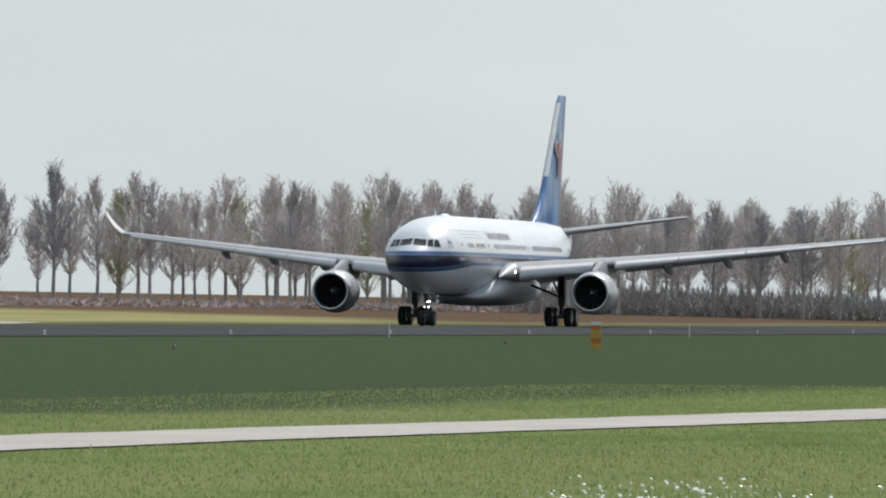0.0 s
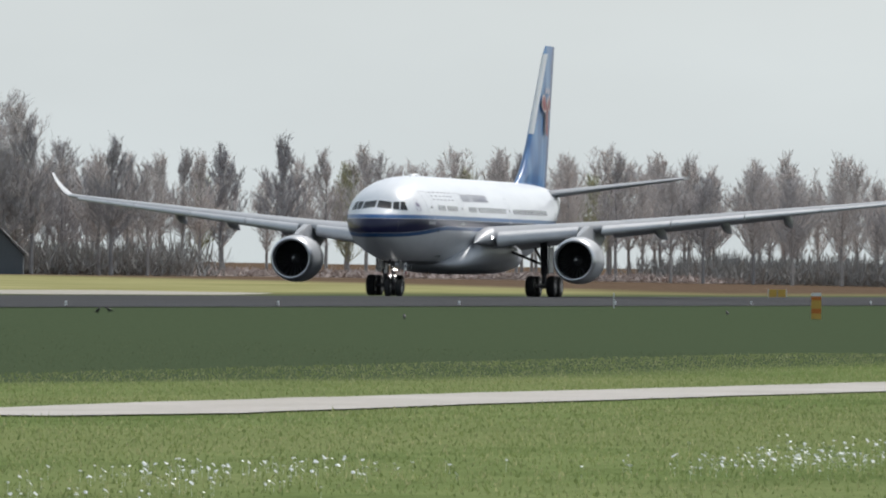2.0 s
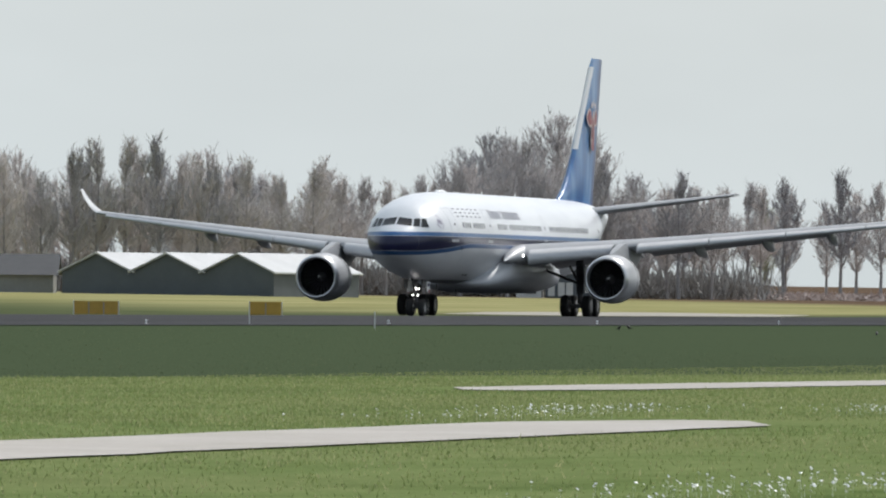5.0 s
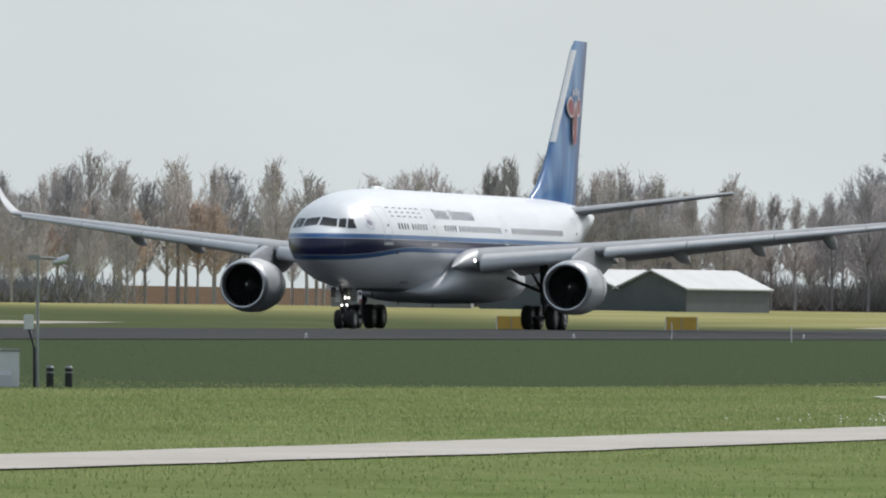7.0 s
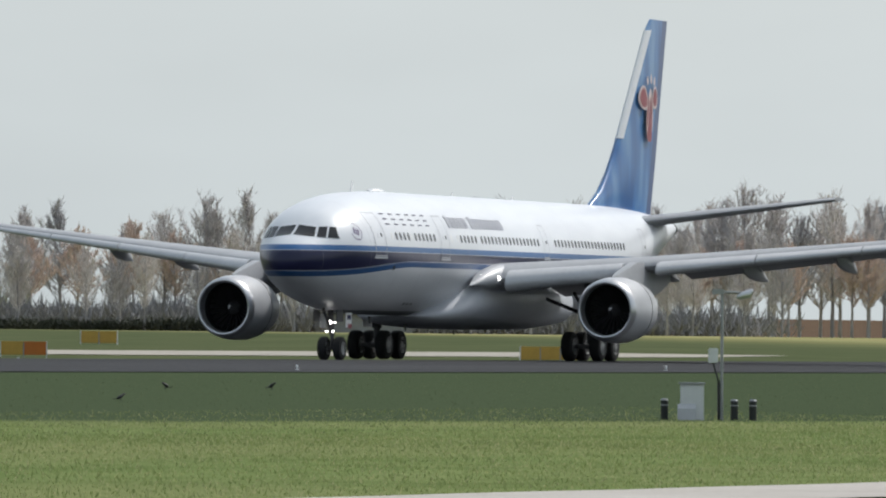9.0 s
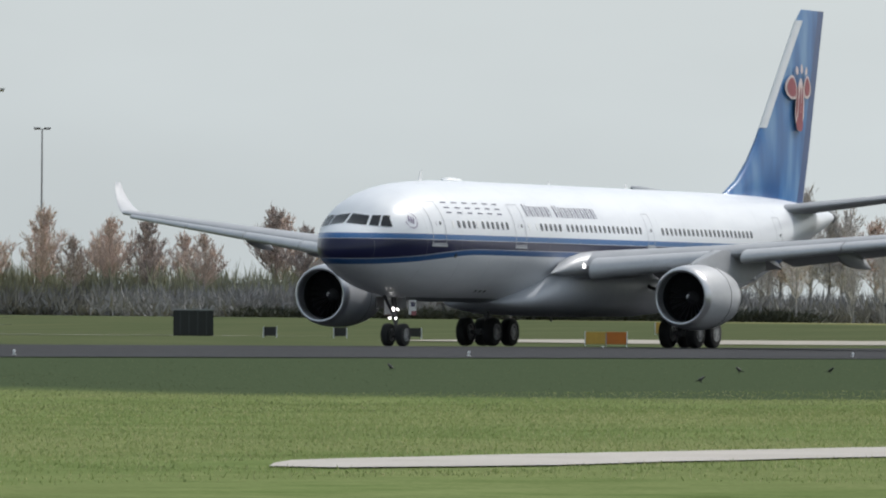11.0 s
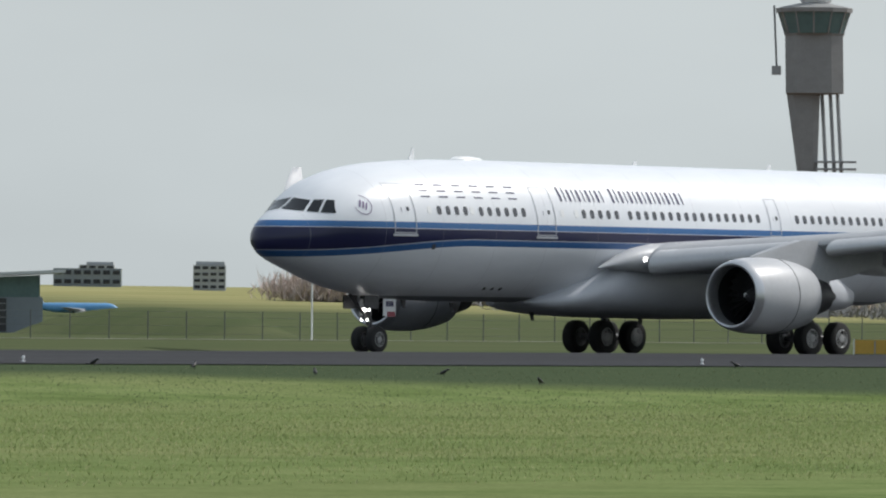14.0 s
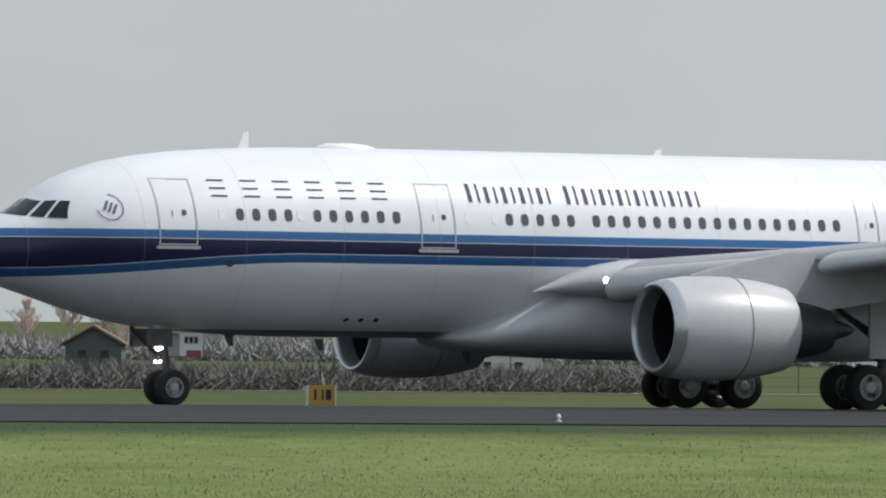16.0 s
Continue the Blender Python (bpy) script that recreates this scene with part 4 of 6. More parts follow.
def make_tree(seed, height, spread, peak, limbs, twig_mat, clear=0.2, label="", twig=0.036):
    """A leafless tree: trunk, limbs reaching for an uneven oval crown, and fine twigs. peak: where the crown is widest."""
    rng = random.Random(seed)
    tree = thing("tree", label, "tree")
    bm = bmesh.new()
    r0 = height * 0.014
    pts = [Vector((0, 0, -0.8))]
    for i in range(1, 8):
        pts.append(Vector((rng.uniform(-1, 1) * 0.010 * height * i / 4, rng.uniform(-1, 1) * 0.010 * height * i / 4, height * 0.9 * i / 7)))
    loft(bm, [circle(p, (1, 0, 0), (0, 1, 0), r0 * (1.25 - 1.15 * i / 7), n=7) for i, p in enumerate(pts)])
    part("trunk", bm, BARK, tree, "grey upright trunk")

    def trunk_at(u):
        f = u * 7 / 0.9
        i = min(int(f), 6)
        return pts[i].lerp(pts[i + 1], min(1, f - i))

    def radius(u):
        v = (u - clear) / (1 - clear)
        v = 0.5 * v / peak if v < peak else 0.5 + 0.5 * (v - peak) / (1 - peak)
        return spread * height * max(0.12, math.sin(math.pi * min(max(v, 0.02), 0.985))) ** 0.7

    thick, thin = [], []
    for _ in range(limbs):
        u = clear + (0.84 - clear) * rng.random()
        a = rng.uniform(0, 2 * math.pi)
        u2 = min(0.99, u + rng.uniform(0.10, 0.30))
        p = trunk_at(u)
        R = radius(u2) * rng.uniform(0.55, 1.08) * (1 + 0.22 * math.sin(3 * a + seed))
        c = trunk_at(min(u2, 0.9))
        e = Vector((c.x + R * math.cos(a), c.y + R * math.sin(a), u2 * height * rng.uniform(0.96, 1.03)))
        mid = p.lerp(e, 0.5) + Vector((math.cos(a), math.sin(a), -0.5)) * R * 0.12
        rad = r0 * 0.34 * (1.1 - u)
        chain = [p, p.lerp(mid, 0.6) , mid.lerp(e, 0.35), e]
        ln = (e - p).length
        for k in range(3):
            q0, q1 = chain[k], chain[k + 1]
            thick.append((q0, q1, rad * (1 - k / 3) + 0.012, rad * (1 - (k + 1) / 3) + 0.008))
            d2 = (q1 - q0).normalized()
            for _ in range(3 + 2 * k):
                b = q0.lerp(q1, rng.random())
                dd = (d2 * 0.6 + Vector((rng.uniform(-1, 1), rng.uniform(-1, 1), rng.uniform(0.0, 1.3))) * 0.7).normalized()
                l2 = ln * rng.uniform(0.14, 0.34)
                e2 = b + dd * l2
                thin.append((b, e2, twig * 1.4))
                for _ in range(4):
                    b3 = b.lerp(e2, rng.uniform(0.15, 1))
                    d3 = (dd * 0.6 + Vector((rng.uniform(-1, 1), rng.uniform(-1, 1), rng.uniform(-0.1, 1.2))) * 0.7).normalized()
                    thin.append((b3, b3 + d3 * l2 * rng.uniform(0.4, 0.8), twig))
    crown = strands("crown", thick, thin, twig_mat, tree)
    tagged(crown, "fine leafless twigs with buds")
    return tree


POPLAR = "bare budding poplar tree in a row behind the runway"
KINDS = [make_tree(11, 14, 0.19, 0.5, 64, TWIG, 0.20, POPLAR), make_tree(12, 14, 0.21, 0.45, 68, TWIG, 0.22, POPLAR), make_tree(13, 14, 0.22, 0.55, 66, TWIG, 0.24, POPLAR),
         make_tree(14, 14, 0.20, 0.4, 60, TWIG_GREEN, 0.12, "poplar tree with first greenish leaves behind the runway")]
BROAD = "broad bare elm tree with dense fine twigs"
KINDS += [make_tree(15, 18, 0.34, 0.62, 110, TWIG, 0.12, BROAD), make_tree(16, 17, 0.30, 0.6, 100, TWIG, 0.10, BROAD)]
REDS = "bare reddish street tree with a rounded crown"
KINDS += [make_tree(17, 9, 0.27, 0.5, 56, TWIG_RED, 0.30, REDS, 0.040), make_tree(18, 9, 0.24, 0.5, 54, TWIG_RED, 0.33, REDS, 0.040)]
USED = [0] * len(KINDS)


def plant(kind, x, y, scale=1.0, rng=random, group="trees behind the runway"):
    s = scale * rng.uniform(0.9, 1.1)
    m = pose(x, y, ground_z(y, x) - 0.02, 0, 0, rng.uniform(0, 360)) @ Matrix.Diagonal((s, s, s * rng.uniform(0.94, 1.06), 1))
    if not USED[kind]:
        KINDS[kind].matrix_basis = m
        ob = KINDS[kind]
    else:
        src = KINDS[kind].matrix_basis.copy()
        KINDS[kind].matrix_basis = Matrix.Identity(4)
        ob = copy_thing(KINDS[kind], m)
        KINDS[kind].matrix_basis = src
    USED[kind] += 1
    return tagged(ob, group=group)


WOOD = []


def row_of(kinds, x0, y0, x1, y1, n, scale, jitter, seed, far=False):
    rng = random.Random(seed)
    for i in range(n):
        u = (i + rng.uniform(-0.16, 0.16)) / max(1, n - 1)
        put = (lambda k, x, y, s, r: WOOD.append((k, x, y, s * r.uniform(0.9, 1.1), r.uniform(0, 6.28)))) if far else plant
        put(rng.choice(kinds), x0 + (x1 - x0) * u + rng.uniform(-1, 1) * jitter, y0 + (y1 - y0) * u + rng.uniform(-1, 1) * jitter * 0.4, scale * rng.uniform(0.88, 1.1), rng)


# rows beyond the runway, east to west
row_of([0, 1, 2], 998, 352, 1106, 248, 24, 0.93, 1.5, 1)
row_of([0, 1, 3], 1015, 356, 1135, 248, 26, 0.92, 6, 2, True)
row_of([0, 1, 2], 1040, 335, 1165, 248, 30, 0.97, 5, 3, True)
row_of([0, 1], 1080, 330, 1200, 250, 26, 1.0, 7, 23, True)
row_of([0, 1, 3], 950, 378, 1000, 350, 9, 0.92, 5, 4)
for x, y, s in ((951, 347, 1.06), (957, 352, 1.0), (945, 353, 1.0), (962, 341, 0.9), (949, 357, 0.95)):
    plant(4 if s > 0.97 else 5, x, y, s, random.Random(int(x)))
row_of([0, 1, 2], 864, 402, 926, 318, 26, 0.92, 3, 5)
row_of([0, 1, 5], 880, 404, 945, 318, 18, 0.85, 6, 6, True)
for x, y, s in ((914, 338, 0.92), (918, 331, 0.9), (921, 342, 0.88)):
    plant(4, x, y, s, random.Random(int(x * 3)))
for x, y, s in ((890, 372, 0.82), (896, 366, 0.78)):
    plant(5, x, y, s, random.Random(int(x * 5)))
row_of([0, 1, 1, 2], 812, 424, 866, 344, 30, 0.97, 1.2, 7)
row_of([0, 1], 830, 418, 892, 346, 24, 0.97, 5, 8, True)
row_of([0, 1, 2], 764, 468, 818, 394, 30, 0.88, 2.5, 9)
row_of([0, 1, 2], 704, 452, 772, 372, 26, 0.64, 4, 10)
row_of([3, 6, 7], 668, 536, 704, 484, 12, 0.85, 4, 11)
row_of([6, 7, 7], 664, 546, 735, 452, 22, 1.12, 3, 12)
row_of([6, 7], 672, 592, 712, 545, 22, 0.95, 2, 13)
row_of([6, 7], 664, 644, 705, 602, 34, 0.72, 3, 14, True)
row_of([6, 7], 770, 452, 830, 388, 18, 1.2, 3, 24, True)
row_of([6, 7], 672, 570, 752, 448, 26, 1.0, 4, 26, True)
row_of([6, 7], 440, 545, 474, 515, 26, 0.76, 1.5, 15)
row_of([6, 7, 7], 336, 521, 400, 472, 34, 0.64, 0.8, 16)
row_of([6, 7], 262, 530, 345, 505, 16, 0.72, 3, 17)
row_of([6, 7, 5], 250, 520, 335, 492, 16, 0.5, 5, 18, True)


def build_wood():
    """The trees of the back rows, too far off to pick apart, in one mesh."""
    V, F, M, mats, off = [], [], [], [], 0
    for k, x, y, s, a in WOOD:
        for ob in KINDS[k].children:
            me = ob.data
            v = np.empty(len(me.vertices) * 3)
            me.vertices.foreach_get("co", v)
            v = v.reshape(-1, 3) * s
            c, q = math.cos(a), math.sin(a)
            V.append(np.stack([v[:, 0] * c - v[:, 1] * q + x, v[:, 0] * q + v[:, 1] * c + y, v[:, 2] + ground_z(y, x)], 1))
            if me.materials[0] not in mats:
                mats.append(me.materials[0])
            faces = [[i + off for i in p.vertices] for p in me.polygons]
            F += faces
            M += [mats.index(me.materials[0])] * len(faces)
            off += len(v)
    me = bpy.data.meshes.new("woodland")
    me.from_pydata(np.concatenate(V).tolist(), [], F)
    for m in mats:
        me.materials.append(m)
    me.polygons.foreach_set("material_index", M)
    return tagged(new("woodland", me), "bare grey-brown woodland behind the front tree rows", "woods", kind="stuff")


build_wood()


def thicket(x0, y0, x1, y1, depth, height, n, mat, seed, label, slim=0.62):
    """A dense belt of scrub made of countless upright shoots."""
    n = int(n * 3.4)
    rng = np.random.RandomState(seed)
    u = rng.rand(n)
    X = x0 + (x1 - x0) * u + rng.uniform(-depth, depth, n)
    Y = y0 + (y1 - y0) * u + rng.uniform(-depth, depth, n)
    top = height * (0.55 + 0.45 * np.array([noise.noise((a * 0.09, b * 0.09, seed)) * 0.5 + 0.5 for a, b in zip(X, Y)])) * rng.uniform(0.5, 1.1, n)
    base = np.array([ground_z(b, a) for a, b in zip(X, Y)]) - 0.1 + top * rng.uniform(0, 0.55, n)
    w = rng.uniform(0.04, 0.13, n) * slim
    a = rng.uniform(0, math.pi, n)
    dx, dy = np.cos(a) * w, np.sin(a) * w
    lx, ly = rng.uniform(-0.8, 0.8, n), rng.uniform(-0.8, 0.8, n)
    hz = base + top * rng.uniform(0.35, 0.6, n)
    v = np.concatenate([np.stack([X - dx, Y - dy, base], 1), np.stack([X + dx, Y + dy, base], 1), np.stack([X + lx + dx, Y + ly + dy, (base + hz) / 2], 1), np.stack([X + lx * 1.5, Y + ly * 1.5, hz], 1), np.stack([X + lx - dx, Y + ly - dy, (base + hz) / 2], 1)])
    i = np.arange(n)
    f = np.concatenate([np.stack([i, i + n, i + 2 * n, i + 4 * n], 1)]).tolist() + np.stack([i + 4 * n, i + 2 * n, i + 3 * n], 1).tolist()
    me = bpy.data.meshes.new("scrub")
    me.from_pydata(v.tolist(), [], f)
    me.materials.append(mat)
    return tagged(new("scrub", me), label, "bushes", kind="stuff")


SCRUB = "dark leafless scrub at the foot of the trees"
thicket(1075, 300, 1140, 248, 8, 5.0, 6000, HEDGE, 31, SCRUB)
thicket(940, 380, 990, 352, 5, 3.0, 2500, HEDGE, 32, SCRUB)
thicket(882, 391, 935, 320, 6, 5.5, 8000, HEDGE, 33, SCRUB)
thicket(985, 335, 1075, 295, 6, 1.6, 3000, TWIG_RED, 34, "brown reeds at the edge of the field")
thicket(745, 484, 782, 440, 2, 1.6, 3500, HEDGE_D, 35, "trimmed dark hedge below a row of trees")
thicket(700, 458, 737, 412.5, 2, 1.9, 4000, HEDGE_D, 36, "trimmed dark hedge below a row of trees")
thicket(655, 548, 735, 450, 4, 4.5, 9000, HEDGE, 37, SCRUB)
thicket(250, 516, 335, 488, 6, 2.6, 6000, HEDGE, 38, SCRUB)
thicket(420, 540, 470, 505, 3, 1.8, 3500, HEDGE, 39, SCRUB)
thicket(662, 648, 706, 602, 4, 5.0, 9000, TWIG_RED, 41, "reddish leafless young wood beyond the apron")
thicket(325, 545, 420, 480, 5, 3.0, 6000, HEDGE, 42, SCRUB)
thicket(700, 470, 790, 385, 6, 4.6, 10000, HEDGE, 43, SCRUB)
SCRUB_D = bark_material("dense_evergreen_scrub", (0.14, 0.138, 0.13), (0.24, 0.235, 0.22))
thicket(176, 290, 243, 340, 3, 1.9, 16000, SCRUB_D, 44, SCRUB, 0.35)
thicket(680, 526, 742, 446, 4, 7.5, 8000, TWIG_GREEN, 45, "greenish budding bushes before the street trees")
thicket(680, 533, 742, 452, 4, 5.5, 5000, HEDGE, 46, SCRUB)
thicket(650, 600, 740, 500, 5, 2.2, 5000, HEDGE, 40, SCRUB)


# ---- buildings ----
SLATE = plain("dark_slate_roof", (0.055, 0.058, 0.065), 0.7, 0, 0.2, 0.8)
SHEET = plain("blue_grey_sheet_wall", (0.085, 0.10, 0.115), 0.6, 0, 0.15, 0.5)
PALE_ROOF = plain("pale_sheet_roof", (0.52, 0.53, 0.54), 0.6, 0, 0.12, 0.4)
RENDER = plain("white_rendered_wall", (0.62, 0.62, 0.60), 0.8, 0, 0.1, 0.5)
CONCRETE = plain("grey_concrete", (0.26, 0.262, 0.26), 0.85, 0, 0.15, 0.4)
PALE_CON = plain("pale_concrete", (0.46, 0.46, 0.46), 0.85, 0, 0.12, 0.4)
OFFICE = plain("grey_office_facade", (0.36, 0.38, 0.40), 0.7, 0, 0.12, 0.5)
PANEL = plain("blue_grey_panel", (0.20, 0.23, 0.26), 0.6, 0, 0.12, 0.5)
TEAL = plain("teal_glazing", (0.10, 0.17, 0.17), 0.25, 0, 0.2, 0.6)
YELLOW = plain("yellow_sign_face", (0.52, 0.32, 0.06), 0.5, 0, 0.12, 1.5)
ORANGE = plain("orange_band", (0.50, 0.15, 0.02), 0.5, 0, 0.12, 1.5)
STEEL = plain("galvanised_steel", (0.33, 0.34, 0.35), 0.5, 0.5, 0.15, 2)
CABW = plain("white_cabinet_paint", (0.68, 0.69, 0.70), 0.5, 0, 0.08, 2)
DGREEN = plain("black_green_plastic", (0.015, 0.018, 0.017), 0.5, 0, 0.2, 3)
SKYBLUE = plain("sky_blue_paint", (0.12, 0.32, 0.58), 0.4, 0, 0.1)
MESHG = plain("fence_wire", (0.09, 0.095, 0.10), 0.6, 0.3, 0.2)


def facing(x, y, yaw):
    """A pose on the ground whose +x runs along a facade and whose -y faces the eye looking along yaw."""
    return pose(x, y, ground_z(y, x), 0, 0, yaw)


def windows_in(parent, xs, zs, w, h, y, mat=None):
    for x in xs:
        for z in zs:
            bm = bmesh.new()
            box(bm, x - w / 2, x + w / 2, y - 0.06, y + 0.05, z - h / 2, z + h / 2)
            part("window", bm, mat or GLASSD, parent, smooth=False)


def gable_hall(x, y, yaw, w, d, eave, ridge, wall, roof, label, gables=1, name="hangar"):
    """Sheds side by side, gable ends towards -y."""
    th = thing(name, label, "building", facing(x, y, yaw))
    for g in range(gables):
        x0, x1 = g * w, (g + 1) * w
        bm = bmesh.new()
        ring = lambda yy: [Vector((x0, yy, -0.5)), Vector((x1, yy, -0.5)), Vector((x1, yy, eave)), Vector(((x0 + x1) / 2, yy, ridge)), Vector((x0, yy, eave))]
        loft(bm, [ring(0), ring(d)])
        part("wall", bm, wall, th, smooth=False)
        for s in (0, 1):
            bm = bmesh.new()
            a, b = ((x0 - 0.3, eave - 0.08), ((x0 + x1) / 2, ridge + 0.02)) if s == 0 else (((x0 + x1) / 2, ridge + 0.02), (x1 + 0.3, eave - 0.08))
            loft(bm, [[Vector((a[0], yy, a[1])), Vector((b[0], yy, b[1])), Vector((b[0], yy, b[1] + 0.15)), Vector((a[0], yy, a[1] + 0.15))] for yy in (-0.4, d + 0.4)])
            part("roof", bm, roof, th, smooth=False)
    return th


# sheds beyond the eastern field
sheds = gable_hall(757.0, 326.5, -92, 7.2, 20, 2.0, 3.7, SHEET, PALE_ROOF, "pair of blue-grey sheet-metal sheds with pale gabled roofs", 3)
longshed = thing("barn", "long low barn with a dark slate roof behind the field", "building", facing(757, 341, -69))
bm = bmesh.new()
box(bm, -1, 12.5, 0, 8, -0.5, 1.7)
part("wall", bm, CONCRETE, longshed, smooth=False)
bm = bmesh.new()
loft(bm, [[Vector((x, -0.6, 1.6)), Vector((x, 4, 3.6)), Vector((x, 8.6, 1.6)), Vector((x, 4, 3.35))] for x in (-1.5, 13)])
part("roof", bm, SLATE, longshed, smooth=False)

# farmhouse under the elms
house = gable_hall(892.1, 330.5, -72, 2.8, 7, 2.0, 4.3, RENDER, SLATE, "small white farmhouse with a steep slate roof under bare elms", 1, "house")
windows_in(house, (0.95, 1.85), (2.3,), 0.32, 0.7, -0.02)
windows_in(house, (1.6,), (0.9,), 1.2, 0.9, -0.02)
annex = gable_hall(893.1, 327.4, -72, 5.6, 6, 2.0, 4.9, SHEET, SLATE, "low dark farm outbuilding beside the white house", 1, "barn")
windows_in(annex, (1.9, 2.7), (2.9,), 0.45, 0.6, -0.02, RENDER)
windows_in(annex, (0.6, 1.7, 2.6), (0.95,), 0.75, 1.5, -0.02, RENDER)
# old farmhouse with a hipped roof and dormers before the poplars
farm = thing("farmhouse", "old farmhouse with a steep dark hipped roof and white dormer windows", "house", facing(717.5, 393.0, -61) @ Matrix.Diagonal((0.92, 0.92, 0.92, 1)))
bm = bmesh.new()
box(bm, 0.5, 8.7, 0.5, 6.5, -0.5, 2.05)
part("wall", bm, CONCRETE, farm, smooth=False)
bm = bmesh.new()
loft(bm, [[Vector((0, 0, 1.9)), Vector((9.2, 0, 1.9)), Vector((9.2, 7, 1.9)), Vector((0, 7, 1.9))], [Vector((0, 0, 2.05)), Vector((9.2, 0, 2.05)), Vector((9.2, 7, 2.05)), Vector((0, 7, 2.05))], [Vector((3.7, 3.3, 5.5)), Vector((5.6, 3.3, 5.5)), Vector((5.6, 3.7, 5.5)), Vector((3.7, 3.7, 5.5))]])
part("roof", bm, SLATE, farm, "dark hipped roof", smooth=False)
bm = bmesh.new()
box(bm, 5.0, 5.5, 3.3, 3.8, 5.2, 6.3, 0.03)
part("chimney", bm, CONCRETE, farm, smooth=False)
for x in (1.9, 4.7, 6.2, 7.5):
    bm = bmesh.new()
    box(bm, x - 0.36, x + 0.36, 0.45, 1.5, 2.3, 3.2, 0.02)
    dormer = part("dormer", bm, RENDER, farm, "white dormer", smooth=False)
    bm = bmesh.new()
    box(bm, x - 0.2, x + 0.2, 0.41, 0.5, 2.45, 3.05)
    part("pane", bm, GLASSD, dormer, smooth=False)
# operations building by the western apron: low range and hall with a folded roof
ops = thing("terminal_building", "low grey operations building with a long dark window band", "building", facing(379.5, 424.5, -39.5))
bm = bmesh.new()
box(bm, 0, 22.6, 0, 2.6, -0.5, 2.1, 0.03)
box(bm, -2.6, 4.4, 3.0, 6.5, -0.5, 3.9, 0.03)
part("wall", bm, OFFICE, ops, smooth=False)
bm = bmesh.new()
box(bm, 0.6, 19.0, -0.05, 0.1, 0.55, 1.25)
part("window", bm, GLASSD, ops, "long dark window band", smooth=False)
bm = bmesh.new()
box(bm, -0.15, 22.75, -0.15, 2.7, 2.102, 2.22, 0.02)
part("roof", bm, CONCRETE, ops, smooth=False)
hall = thing("hall", "grey hall with folded pale roof, teal glazing and dark gates", "building", facing(404.0, 422.7, -39.5))
bm = bmesh.new()
box(bm, -16, 11.8, 3, 15, -0.5, 2.6)
part("wall", bm, PANEL, hall, smooth=False)
bm = bmesh.new()
loft(bm, [[Vector((-17, yy, 4.35)), Vector((-9, yy, 3.9)), Vector((-1.5, yy, 3.0)), Vector((6, yy, 4.0)), Vector((13.4, yy, 4.4)), Vector((13.4, yy, 4.62)), Vector((6, yy, 4.25)), Vector((-1.5, yy, 3.3)), Vector((-9, yy, 4.15)), Vector((-17, yy, 4.6))] for yy in (1.6, 17)])
part("roof", bm, PALE_ROOF, hall, "folded pale metal roof", smooth=False)
bm = bmesh.new()
loft(bm, [[Vector((-15.5, yy, 2.6)), Vector((-3, yy, 2.6)), Vector((-3, yy, 3.15)), Vector((-9, yy, 3.88)), Vector((-15.5, yy, 4.25))] for yy in (3.2, 3.5)])
part("glazing", bm, TEAL, hall, smooth=False)
bm = bmesh.new()
loft(bm, [[Vector((1, yy, 2.6)), Vector((11.6, yy, 2.6)), Vector((11.6, yy, 4.2)), Vector((6, yy, 3.95)), Vector((1, yy, 3.3))] for yy in (3.2, 3.5)])
part("glazing", bm, TEAL, hall, smooth=False)
for i, x in enumerate((3.6, 5.9, 8.2)):
    bm = bmesh.new()
    box(bm, x - 0.95, x + 0.95, 2.9, 3.02, 0.1, 2.5)
    gate = part("gate", bm, DARKM, hall, smooth=False)
    for zz in (0.6, 1.1, 1.6, 2.1):
        bm = bmesh.new()
        box(bm, x - 0.9, x + 0.9, 2.86, 2.9, zz, zz + 0.05)
        part("gate_rail", bm, STEEL, gate, smooth=False)
pylon = thing("roof_pylon", "slanted dark steel fin beside the folded roof", "pylon", facing(399.7, 419.8, -39.5))
bm = bmesh.new()
loft(bm, [[Vector((x - w, -0.1, z)), Vector((x + w, -0.1, z)), Vector((x + w, 0.1, z)), Vector((x - w, 0.1, z))] for x, z, w in ((0.4, -1.0, 0.12), (0.2, 2, 0.16), (-0.3, 4.6, 0.25), (-0.45, 5.6, 0.05))])
part("fin_plate", bm, STEEL, pylon, smooth=False)
kiosk = thing("kiosk", "small pale flat-roofed kiosk with dark glazing", "building", facing(396.4, 390.8, -40))
bm = bmesh.new()
box(bm, 0, 3.7, 0, 3, -0.8, 1.65, 0.02)
part("wall", bm, PALE_CON, kiosk, smooth=False)
for x in (0.75, 1.85, 2.95):
    bm = bmesh.new()
    box(bm, x - 0.48, x + 0.48, -0.05, 0.1, 0.1, 1.25)
    part("window", bm, GLASSD, kiosk, smooth=False)
shed2 = thing("shed", "long dark timber shed on the verge", "building", facing(351, 447, -37))
bm = bmesh.new()
box(bm, 8, 18, 0, 4, -0.8, 1.2, 0.02)
part("wall", bm, DARKM, shed2, smooth=False)
bm = bmesh.new()
box(bm, 7.8, 18.2, -0.2, 4.2, 1.202, 1.32, 0.02)
part("roof", bm, SLATE, shed2, smooth=False)


